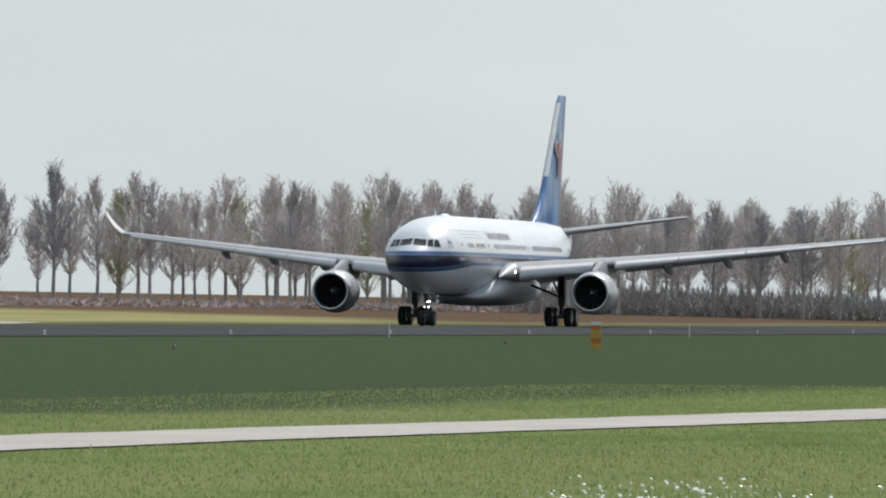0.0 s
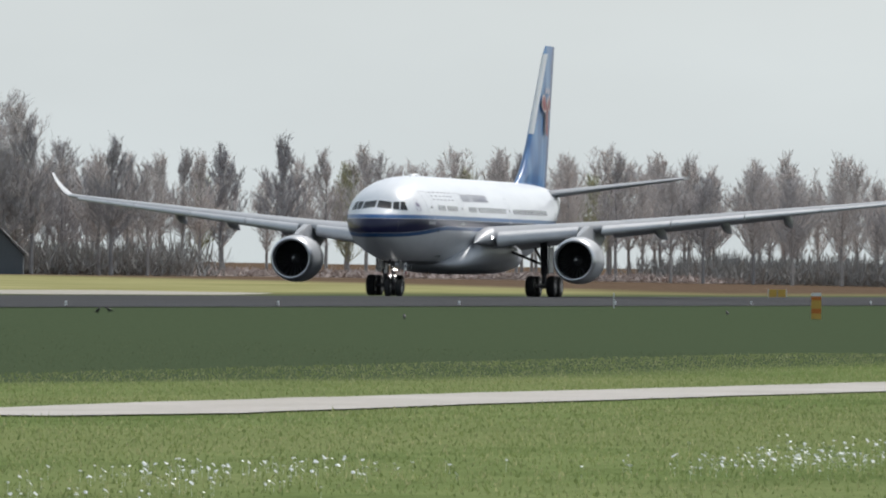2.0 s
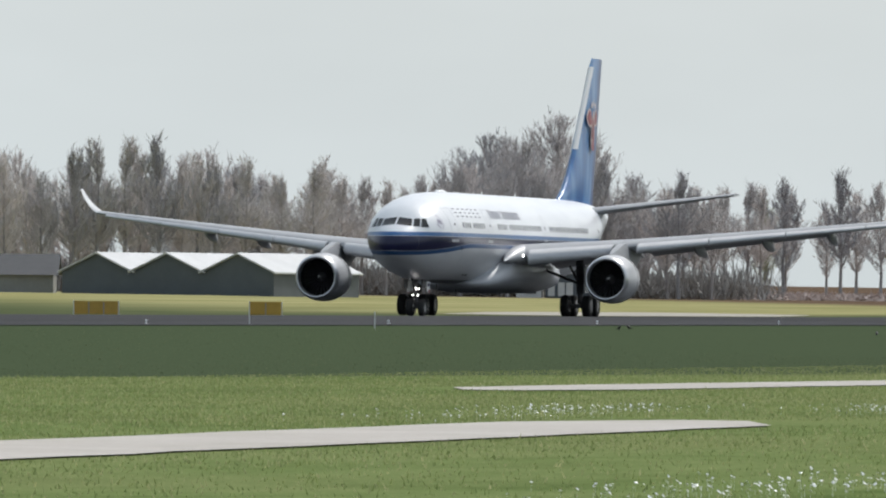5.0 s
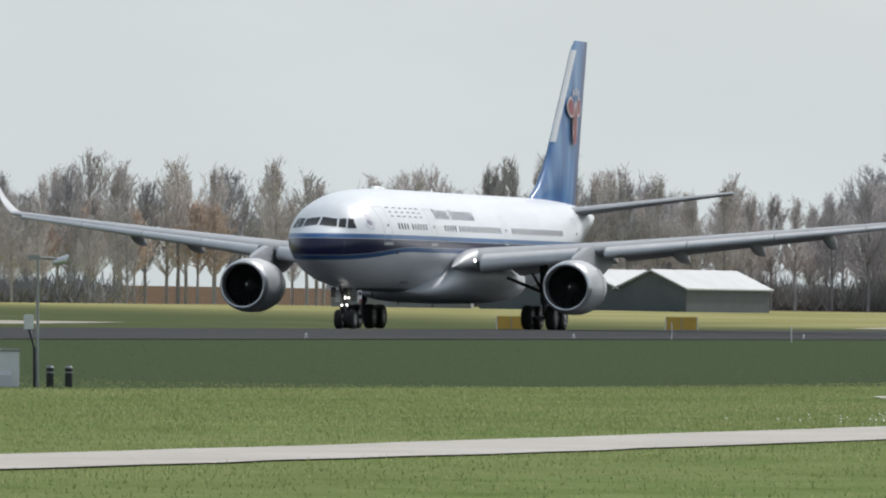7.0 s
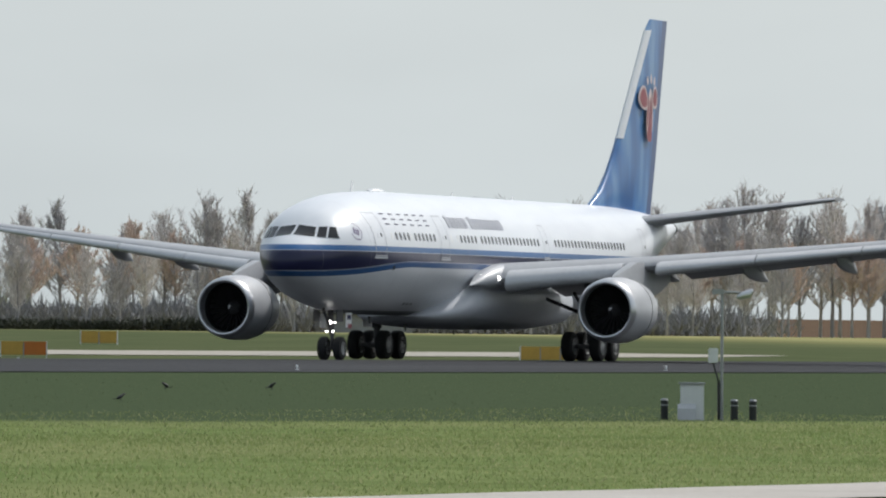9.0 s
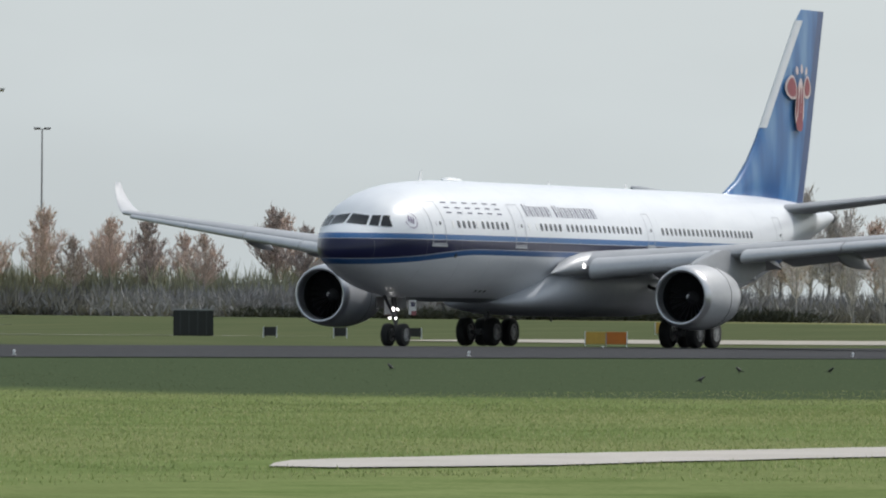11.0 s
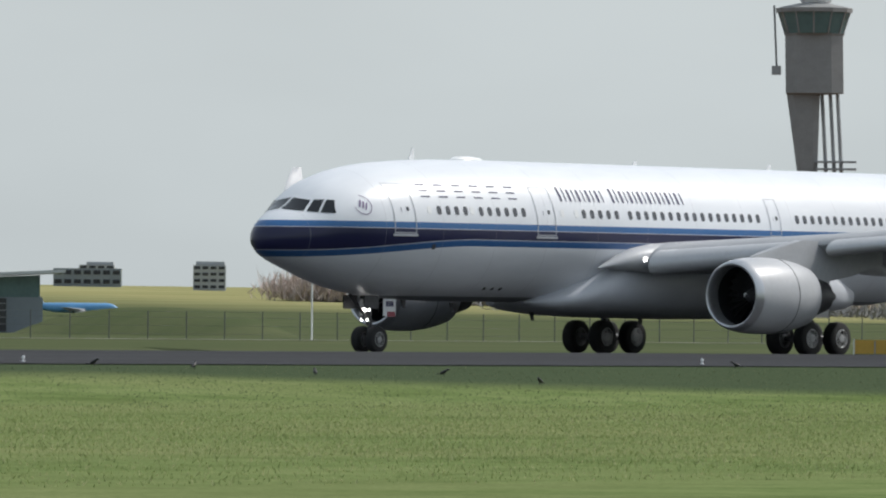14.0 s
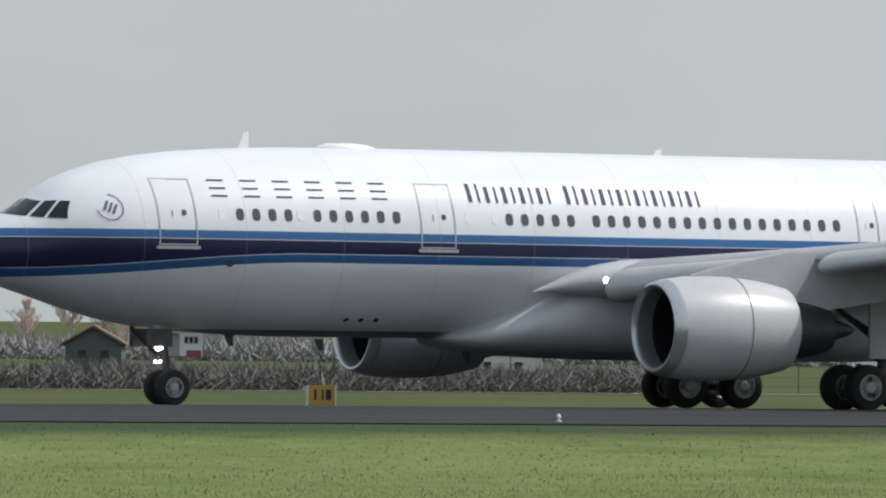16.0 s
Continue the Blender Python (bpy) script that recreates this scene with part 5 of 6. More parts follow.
def office(x, y, yaw, w, d, h, floors, cols, wall, label, setback=0.0):
    th = thing("office_building", label, "building", facing(x, y, yaw))
    bm = bmesh.new()
    box(bm, 0, w, 0, d, -3.0, h, 0.05)
    body = part("wall", bm, wall, th, smooth=False)
    for i in range(floors):
        z = h * (i + 0.55) / floors
        windows_in(th, [w * (j + 0.5) / cols for j in range(cols)], (z,), w / cols * 0.72, h / floors * 0.45, -0.02)
    if setback:
        bm = bmesh.new()
        box(bm, w * setback, w * 0.96, d * 0.2, d * 0.8, h + 0.002, h * 1.14, 0.05)
        part("roof_storey", bm, wall, th, smooth=False)
    return th


office(770.5, 803.9, -44, 4.9, 5, 2.9, 4, 4, OFFICE, "distant grey-blue office block", 0.2)
office(713.6, 720.0, -44, 4.1, 5, 3.2, 4, 4, OFFICE, "pale distant office building with rows of windows", 0.08)
office(735, 770, -44, 9, 5, 2.4, 2, 7, PANEL, "low distant grey terminal block")
oval = thing("office_building", "rounded distant building with mottled pale facade", "building", facing(551.5, 593.8, -40))
bm = bmesh.new()
rings = [[Vector((5.6 + 5.7 * math.cos(a), 4 + 4 * math.sin(a), z)) for a in [2 * math.pi * i / 36 for i in range(36)]] for z in (-2.0, 5.4)]
loft(bm, rings)
part("wall", bm, PANEL, oval, sharp=40)
for i in range(36):
    for j in range(4):
        if random.Random(i * 7 + j).random() < 0.62:
            a0, a1 = 2 * math.pi * i / 36, 2 * math.pi * (i + 1) / 36
            bm = bmesh.new()
            z0 = 1.0 + j * 1.1
            loft(bm, [[Vector((5.6 + (5.7 + r) * math.cos(a), 4 + (4 + r) * math.sin(a), z)) for r, z in ((0.01, z0), (0.08, z0), (0.08, z0 + 0.8), (0.01, z0 + 0.8))] for a in (a0, a1)])
            part("facade_panel", bm, PALE_CON, oval, smooth=False)

# long banded car-park behind the street trees
deck = thing("parking_building", "long pale banded parking building behind street trees", "building", facing(474, 606.7, -38))
for i in range(5):
    bm = bmesh.new()
    box(bm, -8, 26, 0, 8, 0.5 + i * 0.74, 0.95 + i * 0.74)
    part("deck", bm, PALE_CON, deck, smooth=False)
bm = bmesh.new()
box(bm, -7.5, 25.5, 1, 7.5, -2.5, 3.6)
part("core", bm, PANEL, deck, smooth=False)


def small_house(x, y, yaw, w, wall, roof, label):
    h = gable_hall(x, y, yaw, w, 5, 1.5, 2.6, wall, roof, label, 1, "house")
    windows_in(h, (w * 0.3, w * 0.7), (0.9,), 0.5, 0.5, -0.02)


small_house(254, 468, -25, 4.2, CONCRETE, SLATE, "low grey house behind scrub")
small_house(262, 463, -25, 3.6, SHEET, plain("clay_tile_roof", (0.16, 0.09, 0.07), 0.8, 0, 0.2, 2), "low house with a brown tiled roof behind scrub")
small_house(285, 452, -25, 5.0, RENDER, SLATE, "pale low house behind scrub")

# ---- control tower ----
tower = thing("control_tower", "grey tapering airport control tower with glazed cab and white radar dome", "tower", pose(1732.0, 1543.0, ground_z(1546) + 2.5, 0, 0, -48.5) @ Matrix.Diagonal((1.5, 1.5, 1.5, 1)))
bm = bmesh.new()
rings = []
for z, w, o in ((-11, 1.5, -0.8), (23, 1.75, -1.0), (40.6, 3.2, -2.0), (40.9, 5.6, 0.2), (52, 5.6, 0.0), (52.5, 5.9, 0)):
    rings.append([Vector((o + w * c, 3 + w * 0.75 * s, z)) for c, s in ((-1, -0.6), (-0.6, -1), (0.6, -1), (1, -0.6), (1, 0.6), (0.6, 1), (-0.6, 1), (-1, 0.6))])
loft(bm, rings)
part("shaft", bm, CONCRETE, tower, "grey tapering shaft", smooth=False)
bm = bmesh.new()
loft(bm, [[Vector((w * math.cos(a), 3 + w * math.sin(a), z)) for a in [2 * math.pi * i / 12 for i in range(12)]] for z, w in ((52.5, 5.6), (56.6, 6.9))])
cabp = part("cab_glazing", bm, TEAL, tower, "green-tinted cab windows", smooth=False)
for i in range(12):
    a = 2 * math.pi * (i + 0.0) / 12
    bm = bmesh.new()
    tube(bm, (5.65 * math.cos(a), 3 + 5.65 * math.sin(a), 52.5), (6.95 * math.cos(a), 3 + 6.95 * math.sin(a), 56.6), 0.16, n=5)
    part("mullion", bm, STEEL, cabp)
bm = bmesh.new()
loft(bm, [[Vector((w * math.cos(a), 3 + w * math.sin(a), z)) for a in [2 * math.pi * i / 12 for i in range(12)]] for z, w in ((56.6, 7.4), (57.4, 7.5), (57.7, 6.5), (58.4, 3.0))])
part("roof", bm, CONCRETE, tower, smooth=False)
bm = bmesh.new()
bmesh.ops.create_uvsphere(bm, u_segments=24, v_segments=14, radius=3.7, matrix=Matrix.Translation((0.3, 3, 61.0)))
part("radar_dome", bm, WHITE, tower, "white spherical radar dome")
for dx, top in ((1.6, 41), (3.2, 41), (4.6, 41)):
    bm = bmesh.new()
    tube(bm, (dx + 3.0, 3, -11), (dx, 3, top), 0.38, n=6)
    part("stair_frame_column", bm, STEEL, tower)
for z in (26.0, 27.4):
    bm = bmesh.new()
    box(bm, 0.4, 8.4, 1.0, 5.0, z, z + 0.35)
    part("gallery", bm, STEEL, tower, smooth=False)
bm = bmesh.new()
tube(bm, (-7.2, 3, 45), (-7.8, 3, 58), 0.22, n=5)
box(bm, -8.2, -6.4, 2, 4, 44.5, 46.2)
part("side_ladder", bm, STEEL, tower, smooth=False)

# ground-radar tower with its red antenna
rt = thing("radar_tower", "pale concrete radar tower with a flared platform and red antenna", "tower", facing(743.4, 579.2, -50))
bm = bmesh.new()
loft(bm, [circle((0, 0, z), (1, 0, 0), (0, 1, 0), r, n=20) for z, r in ((-1.5, 1.75), (1.5, 1.35), (3, 1.15), (15.2, 1.1), (17.2, 1.5), (18.6, 2.9), (18.9, 3.1), (19.1, 3.1), (19.1, 1.2), (20.6, 1.15), (20.8, 0.4))])
part("shaft", bm, PALE_CON, rt)
for i in range(14):
    a = 2 * math.pi * i / 14
    bm = bmesh.new()
    tube(bm, (3.0 * math.cos(a), 3.0 * math.sin(a), 19.0), (3.0 * math.cos(a), 3.0 * math.sin(a), 20.1), 0.05, n=4)
    part("railing_post", bm, STEEL, rt)
bm = bmesh.new()
loft(bm, [circle((0, 0, z), (1, 0, 0), (0, 1, 0), 3.05, n=24) for z in (20.05, 20.15)])
part("handrail", bm, STEEL, rt)
bm = bmesh.new()
box(bm, -0.9, 0.9, -0.6, 0.6, 20.9, 23.2, 0.2)
box(bm, -1.2, 1.2, -0.5, 0.3, 23.2, 24.0, 0.1)
part("antenna", bm, REDP, rt, "red rotating radar antenna")
for dx in (-3, 3):
    bm = bmesh.new()
    tube(bm, (dx, 0, 19), (dx, 0, 23.4), 0.05, n=4)
    part("whip_antenna", bm, STEEL, rt)


def light_mast(x, y, top, heads=2, base=None):
    m = thing("light_mast", "tall slim grey apron light mast", "light mast", facing(x, y, -52), "apron light masts")
    z = top - ground_z(y, x)
    bm = bmesh.new()
    tube(bm, (0, 0, -0.5), (0, 0, z), 0.22, 0.12, 8)
    part("pole", bm, STEEL, m)
    bm = bmesh.new()
    tube(bm, (-1.35, 0, z), (1.35, 0, z), 0.09, n=6)
    part("crossarm", bm, STEEL, m)
    for dx in (-1.2, -0.6, 0.6, 1.2):
        bm = bmesh.new()
        box(bm, dx - 0.28, dx + 0.28, -0.3, 0.3, z + 0.09, z + 0.30, 0.05)
        part("lamp_head", bm, STEEL, m)
    return m


for x, y, top in ((775.8, 556.5, 27.8), (781.6, 548.4, 28.3), (1105.6, 783, 33.1), (1112.4, 773.3, 33.7), (730.7, 594.7, 22.4), (734.8, 589.8, 22.9)):
    light_mast(x, y, top)
apron = light_mast(397.5, 409.7, 12.6)

# ---- airport furniture ----
def sock():
    m = thing("windsock", "red and white windsock on a thin pole", "windsock", facing(321.5, 292.5, -45))
    z = 3.85
    bm = bmesh.new()
    tube(bm, (0, 0, -0.3), (0, 0, z), 0.05, 0.04, 8)
    part("pole", bm, WHITE, m)
    for i in range(5):
        u0, u1 = i / 5, (i + 1) / 5
        f = lambda u: Vector((0.05 + 1.05 * u, 0, z - 0.05 - 0.75 * u))
        bm = bmesh.new()
        loft(bm, [circle(f(u), (0.55, 0, 0.8), (0, 1, 0), 0.24 - 0.11 * u, n=12) for u in (u0, u1)])
        part("sock_band", bm, REDP if i % 2 == 0 else WHITE, m)


sock()


def letters(text, parent, x, z, h, y):
    c = bpy.data.curves.new("marking", "FONT")
    c.body, c.size, c.extrude, c.align_x = text, h, 0.004, "CENTER"
    tmp = bpy.data.objects.new("marking", c)
    scene.collection.objects.link(tmp)
    dg = bpy.context.evaluated_depsgraph_get()
    me = bpy.data.meshes.new_from_object(tmp.evaluated_get(dg))
    bpy.data.objects.remove(tmp)
    me.materials.clear()
    me.materials.append(YELLOW)
    ob = new("marking", me)
    ob.parent = parent
    ob.matrix_basis = pose(x, y, z, 90, 0, 0)
    return ob


def airfield_sign(x, y, yaw, w, h, panels, label, text="", gap=0.10):
    s = thing("airfield_sign", label, "sign", facing(x, y, yaw), "airfield signs")
    n = len(panels)
    for i, m in enumerate(panels):
        bm = bmesh.new()
        box(bm, i * w / n + 0.01, (i + 1) * w / n - 0.01, -0.12, 0.12, gap, gap + h, 0.02)
        part("panel", bm, m, s)
    for i in range(n + 1):
        bm = bmesh.new()
        box(bm, i * w / n - 0.03, i * w / n + 0.03, -0.16, 0.16, -0.3, gap + h * (0.9 if 0 < i < n else 1.02))
        part("post", bm, STEEL if 0 < i < n else CABW, s)
    if text:
        letters(text, s, w * (n - 0.5) / n, gap + h * 0.2, h * 0.8, -0.126)
    return s


SIGN_BLACK = plain("black_sign_face", (0.02, 0.02, 0.02), 0.5, 0, 0.1)
airfield_sign(303.3, 237.2, -47, 2.9, 0.66, [YELLOW, YELLOW, SIGN_BLACK], "yellow airfield direction sign with a black location panel", "V2")
small_sign = airfield_sign(183.2, 237.5, -20, 0.95, 0.66, [YELLOW], "small yellow airfield sign on the verge")
for xa, xb in ((0.22, 0.30), (0.48, 0.54), (0.62, 0.80)):
    bm = bmesh.new()
    box(bm, xa, xb, -0.13, -0.118, 0.26, 0.62)
    part("lettering_bar", bm, SIGN_BLACK, small_sign, smooth=False)
airfield_sign(549.0, 236.2, -68, 2.9, 0.85, [YELLOW, YELLOW, YELLOW], "back of a yellow airfield sign beside the runway")
airfield_sign(578, 235.6, -68, 2.2, 0.9, [YELLOW, YELLOW], "yellow airfield sign beside the runway")
airfield_sign(488.7, 284.3, -62, 2.3, 0.75, [YELLOW, YELLOW], "weathered yellow airfield sign in the field")
airfield_sign(842, 232.5, -74, 1.6, 0.7, [YELLOW, YELLOW], "yellow airfield sign far down the runway")
airfield_sign(457, 236.5, -62, 3.4, 0.75, [YELLOW, YELLOW, YELLOW], "orange-yellow airfield sign beside the runway")
airfield_sign(411, 243.0, -59, 2.4, 0.7, [YELLOW, ORANGE], "weathered orange-yellow sign beside the runway")

for x in (395.7, 403.0, 411.0):
    airfield_sign(x, 255.0, -57, 0.75, 0.5, [SIGN_BLACK], "small black taxiway marker box on the far verge")

container = thing("container", "dark storage container with a pale lid on the far verge", "container", facing(399, 262, -56))
bm = bmesh.new()
box(bm, -1.15, 1.15, 0, 1.8, -0.1, 1.45, 0.03)
part("body", bm, DGREEN, container)
bm = bmesh.new()
box(bm, -1.2, 1.2, -0.05, 1.85, 1.452, 1.55, 0.02)
part("lid", bm, STEEL, container)
for x in (-0.75, -0.25, 0.25, 0.75):
    bm = bmesh.new()
    box(bm, x - 0.04, x + 0.04, -0.05, 0.01, 0.05, 1.4, 0.01)
    part("rib", bm, DARKM, container)

post = thing("marker_post", "yellow and orange banded marker box in the grass", "marker", facing(552.6, 159, -75))
for i, (z0, z1, m) in enumerate(((-0.3, 0.30, YELLOW), (0.30, 0.55, ORANGE), (0.55, 1.0, YELLOW), (1.0, 1.2, ORANGE), (1.2, 1.38, CABW))):
    bm = bmesh.new()
    box(bm, -0.26, 0.26, -0.2, 0.2, z0, z1, 0.02)
    part("band", bm, m, post)
for x, y in ((419.4, 171.8), (424.5, 167.5), (545, 168), (610, 167)):
    st = thing("marker_stake", "thin white marker stake beside the runway", "stake", facing(x, y, -69), "runway marker stakes")
    bm = bmesh.new()
    tube(bm, (0, 0, -0.3), (0, 0, 0.72), 0.03, 0.025, 6)
    part("rod", bm, CABW, st)
    bm = bmesh.new()
    tube(bm, (0, 0, 0.72), (0, 0, 0.80), 0.035, 0.02, 6)
    part("cap", bm, CABW, st)

# runway edge lights
SMALL = Matrix.Diagonal((0.65, 0.65, 0.65, 1))
edge = thing("runway_light", "small white elevated runway edge light", "runway light", pose(163, 173.5, ground_z(173.5) + 0.03) @ SMALL, "runway edge lights")
bm = bmesh.new()
lathe_pts = [(0.0, 0.12), (0.03, 0.12), (0.05, 0.05), (0.16, 0.05), (0.17, 0.09)]
loft(bm, [circle((0, 0, z), (1, 0, 0), (0, 1, 0), r, n=12) for z, r in lathe_pts])
part("base", bm, CABW, edge)
bm = bmesh.new()
loft(bm, [circle((0, 0, z), (1, 0, 0), (0, 1, 0), r, n=12) for z, r in ((0.17, 0.085), (0.24, 0.085), (0.29, 0.05), (0.30, 0.01))])
part("lens", bm, WHITE, edge)
for i in range(1, 20):
    copy_thing(edge, pose(163 + 31 * i, 173.5, ground_z(173.5) + 0.03))
far_light = [(x, 226.8) for x in (200, 262, 324, 386, 448)]
for x, y in far_light:
    copy_thing(edge, pose(x, y, ground_z(y) + 0.03))

# measuring mast with its cabinet and guard posts
MX, MY = 280.2, 137.3
mast = thing("measuring_mast", "slim grey measuring mast with a sensor head and junction box", "mast", facing(MX, MY, -62))
bm = bmesh.new()
tube(bm, (0, 0, -0.2), (0, 0, 4.0), 0.055, 0.045, 10)
part("pole", bm, STEEL, mast)
bm = bmesh.new()
box(bm, -0.42, -0.12, -0.10, 0.10, 1.78, 2.24, 0.02)
part("junction_box", bm, CABW, mast, "pale grey junction box")
bm = bmesh.new()
tube(bm, (-0.27, 0, 1.78), (-0.10, -0.05, 1.2), 0.03, n=6)
tube(bm, (-0.10, -0.05, 1.2), (-0.09, -0.05, 0.0), 0.045, n=6)
part("cable", bm, DGREEN, mast)
bm = bmesh.new()
tube(bm, (-0.25, 0, 4.0), (0.75, 0, 3.96), 0.04, n=8)
box(bm, -0.32, 0.05, -0.08, 0.08, 3.92, 4.08, 0.02)
part("sensor_arm", bm, STEEL, mast)
bm = bmesh.new()
loft(bm, [circle((0.45 + 0.5 * u, 0, 3.85 + 0.12 * u), (0, 1, 0), (0.3, 0, 1), r, n=12) for u, r in ((0, 0.05), (0.3, 0.13), (0.9, 0.15), (1.0, 0.04))])
part("sensor_head", bm, LIPM, mast, "shiny metal sensor head")
cab = thing("equipment_cabinet", "white electrical cabinet with a small sloped lower hood", "cabinet", facing(MX - 0.45, MY + 0.80, -62))
bm = bmesh.new()
box(bm, -0.36, 0.36, -0.35, 0.35, -0.05, 1.10, 0.02)
part("body", bm, CABW, cab)
bm = bmesh.new()
box(bm, -0.41, 0.41, -0.40, 0.40, 1.102, 1.17, 0.02)
part("lid", bm, STEEL, cab)
bm = bmesh.new()
loft(bm, [[Vector((x, -0.62, 0.0)), Vector((x, -0.352, 0.0)), Vector((x, -0.352, 0.5)), Vector((x, -0.58, 0.36))] for x in (-0.46, 0.10)])
part("hood", bm, GREYP, cab, smooth=False)
for dx, dy in ((-1.78, 0), (-1.08, 0), (0.40, 0), (0.98, 0)):
    gp = thing("guard_post", "short black-green plastic guard post with pale bands", "post", facing(MX + dx * 0.47 + 0.0, MY - dx * 0.88, -62), "guard posts round the cabinet")
    bm = bmesh.new()
    tube(bm, (0, 0, -0.1), (0, 0, 0.60), 0.12, 0.12, 12)
    part("tube", bm, DGREEN, gp)
    bm = bmesh.new()
    tube(bm, (0, 0, 0.60), (0, 0, 0.66), 0.125, 0.09, 12)
    part("cap", bm, STEEL, gp)
    bm = bmesh.new()
    tube(bm, (0, 0, 0.44), (0, 0, 0.48), 0.123, 0.123, 12)
    part("band", bm, STEEL, gp)

# perimeter fence beyond the runway
FENCE = [(230, 352), (300, 344), (390, 338), (480, 332)]
fence = thing("fence", "thin dark wire perimeter fence on slim posts", "fence")
for (x0, y0), (x1, y1) in zip(FENCE, FENCE[1:]):
    n = int(math.hypot(x1 - x0, y1 - y0) / 3)
    for i in range(n):
        x, y = x0 + (x1 - x0) * i / n, y0 + (y1 - y0) * i / n
        xb, yb = x0 + (x1 - x0) * (i + 1) / n, y0 + (y1 - y0) * (i + 1) / n
        bm = bmesh.new()
        tube(bm, (x, y, ground_z(y, x) - 0.3), (x, y, ground_z(y, x) + 1.7), 0.035, n=5)
        part("post", bm, MESHG, fence)
        bm = bmesh.new()
        for h in (0.3, 0.8, 1.3, 1.65):
            tube(bm, (x, y, ground_z(y, x) + h), (xb, yb, ground_z(yb, xb) + h), 0.008, n=3)
        part("wire", bm, MESHG, fence)

# taxiway edges and sandy strips beyond the runway
VERGE = plain("dusty_pale_verge", (0.25, 0.25, 0.21), 0.9, 0, 0.2, 0.3)
SAND = plain("pale_sand_strip", (0.35, 0.32, 0.27), 0.9, 0, 0.15, 0.3)


def far_strip(name, x0, x1, ya, yb, mat, label, lift=0.02):
    bm = bmesh.new()
    n = max(2, int((x1 - x0) / 10))
    ys = sorted({ya, yb, *[p[0] for p in PROFILE if ya < p[0] < yb]})
    rows = []
    for i in range(n + 1):
        x = x0 + (x1 - x0) * i / n
        taper = min(1.0, min(i, n - i) / 2.5 + 0.05)
        mid = (ya + yb) / 2
        rows.append([bm.verts.new((x, mid + (y - mid) * taper, ground_z(mid + (y - mid) * taper, x) + lift)) for y in ys])
    for a, b in zip(rows, rows[1:]):
        for i in range(len(ys) - 1):
            bm.faces.new((a[i], b[i], b[i + 1], a[i + 1]))
    return single(name, bm, mat, label, "ground", "structure")


far_strip("pavement", 100, 420, 262, 267, VERGE, "pale concrete taxiway edge beyond the runway")
far_strip("pavement", 100, 330, 287, 297, VERGE, "pale grey service road beyond the runway")
far_strip("pavement", 400, 520, 246, 254, SAND, "bare sandy strip in the far verge")
far_strip("pavement", 640, 730, 240, 249, SAND, "bare sandy strip in the far verge")

# grassed mound
bm = bmesh.new()
rows = []
for i in range(15):
    row = []
    for j in range(9):
        u, w = i / 14 * 2 - 1, j / 8 * 2 - 1
        hgt = max(0.0, (1 - abs(u) ** 2.5)) * max(0.0, 1 - w * w) * 1.9
        p = Vector((383 + 9.5 * u * 0.72 + w * 6 * 0.7, 371 - 9.5 * u * 0.70 + w * 6 * 0.7, 0))
        p.z = ground_z(p.y, p.x) - 0.02 + hgt
        row.append(bm.verts.new(p))
    rows.append(row)
for a, b in zip(rows, rows[1:]):
    for j in range(8):
        bm.faces.new((a[j], a[j + 1], b[j + 1], b[j]))
single("mound", bm, GRASS, "low grassed mound beyond the runway", "mound", "structure")


# parked airliners and vans far off
def far_jet(x, y, yaw, ln, body, tail, label):
    j = thing("parked_airliner", label, "airplane", facing(x, y, yaw))
    r = ln * 0.055
    bm = bmesh.new()
    loft(bm, [circle((ln * u, 0, r * 1.7 + up), (0, 1, 0), (0, 0, 1), r * q, n=16) for u, q, up in ((0, 0.03, -0.1 * r), (0.02, 0.4, -0.08 * r), (0.06, 0.75, 0), (0.12, 1, 0), (0.7, 1, 0), (0.85, 0.7, 0.25 * r), (1, 0.15, 0.6 * r))])
    part("fuselage", bm, body, j)
    bm = bmesh.new()
    loft(bm, [[Vector((ln * (0.82 + 0.1 * u), s * 0.01 * ln * (1 - u * .5), r * 2.5 + u * ln * 0.17)) if k else Vector((ln * (0.97 + 0.03 * u), s * 0.01 * ln * (1 - u * .5), r * 2.5 + u * ln * 0.17)) for s, k in ((-1, 0), (-1, 1), (1, 1), (1, 0))] for u in (0, 1)])
    part("fin", bm, tail, j, smooth=False)
    for s in (-1, 1):
        bm = bmesh.new()
        loft(bm, [[Vector((ln * (a + 0.0), s * y, z + d)) for a, d in ((x0, 0), (x1, 0), (x1, 0.02 * ln * (1 - u)), (x0, 0.02 * ln * (1 - u)))] for u, x0, x1, y, z in ((0, 0.36, 0.56, r * 0.8, r * 1.1), (0.9, 0.56, 0.64, ln * 0.45, r * 1.7))])
        part("wing", bm, GREYP, j, smooth=False)
        bm = bmesh.new()
        loft(bm, [circle((ln * q, s * ln * 0.15, r * 0.75), (0, 1, 0), (0, 0, 1), r * w, n=10) for q, w in ((0.36, 0.4), (0.40, 0.5), (0.48, 0.3))])
        part("engine", bm, GREYP, j)
        bm = bmesh.new()
        tube(bm, (ln * 0.5, s * ln * 0.07, -0.05), (ln * 0.5, s * ln * 0.07, r), 0.012 * ln, n=6)
        part("gear_leg", bm, GEARM, j)
    bm = bmesh.new()
    tube(bm, (ln * 0.13, 0, -0.05), (ln * 0.13, 0, r * 0.9), 0.01 * ln, n=6)
    part("gear_leg", bm, GEARM, j)


far_jet(585.5, 459.6, 148, 12.5, SKYBLUE, SKYBLUE, "sky-blue parked jet airliner beyond the runway")
far_jet(622.7, 579.4, 150, 14, WHITE, YELLOW, "white parked jet airliner with a yellow tail")
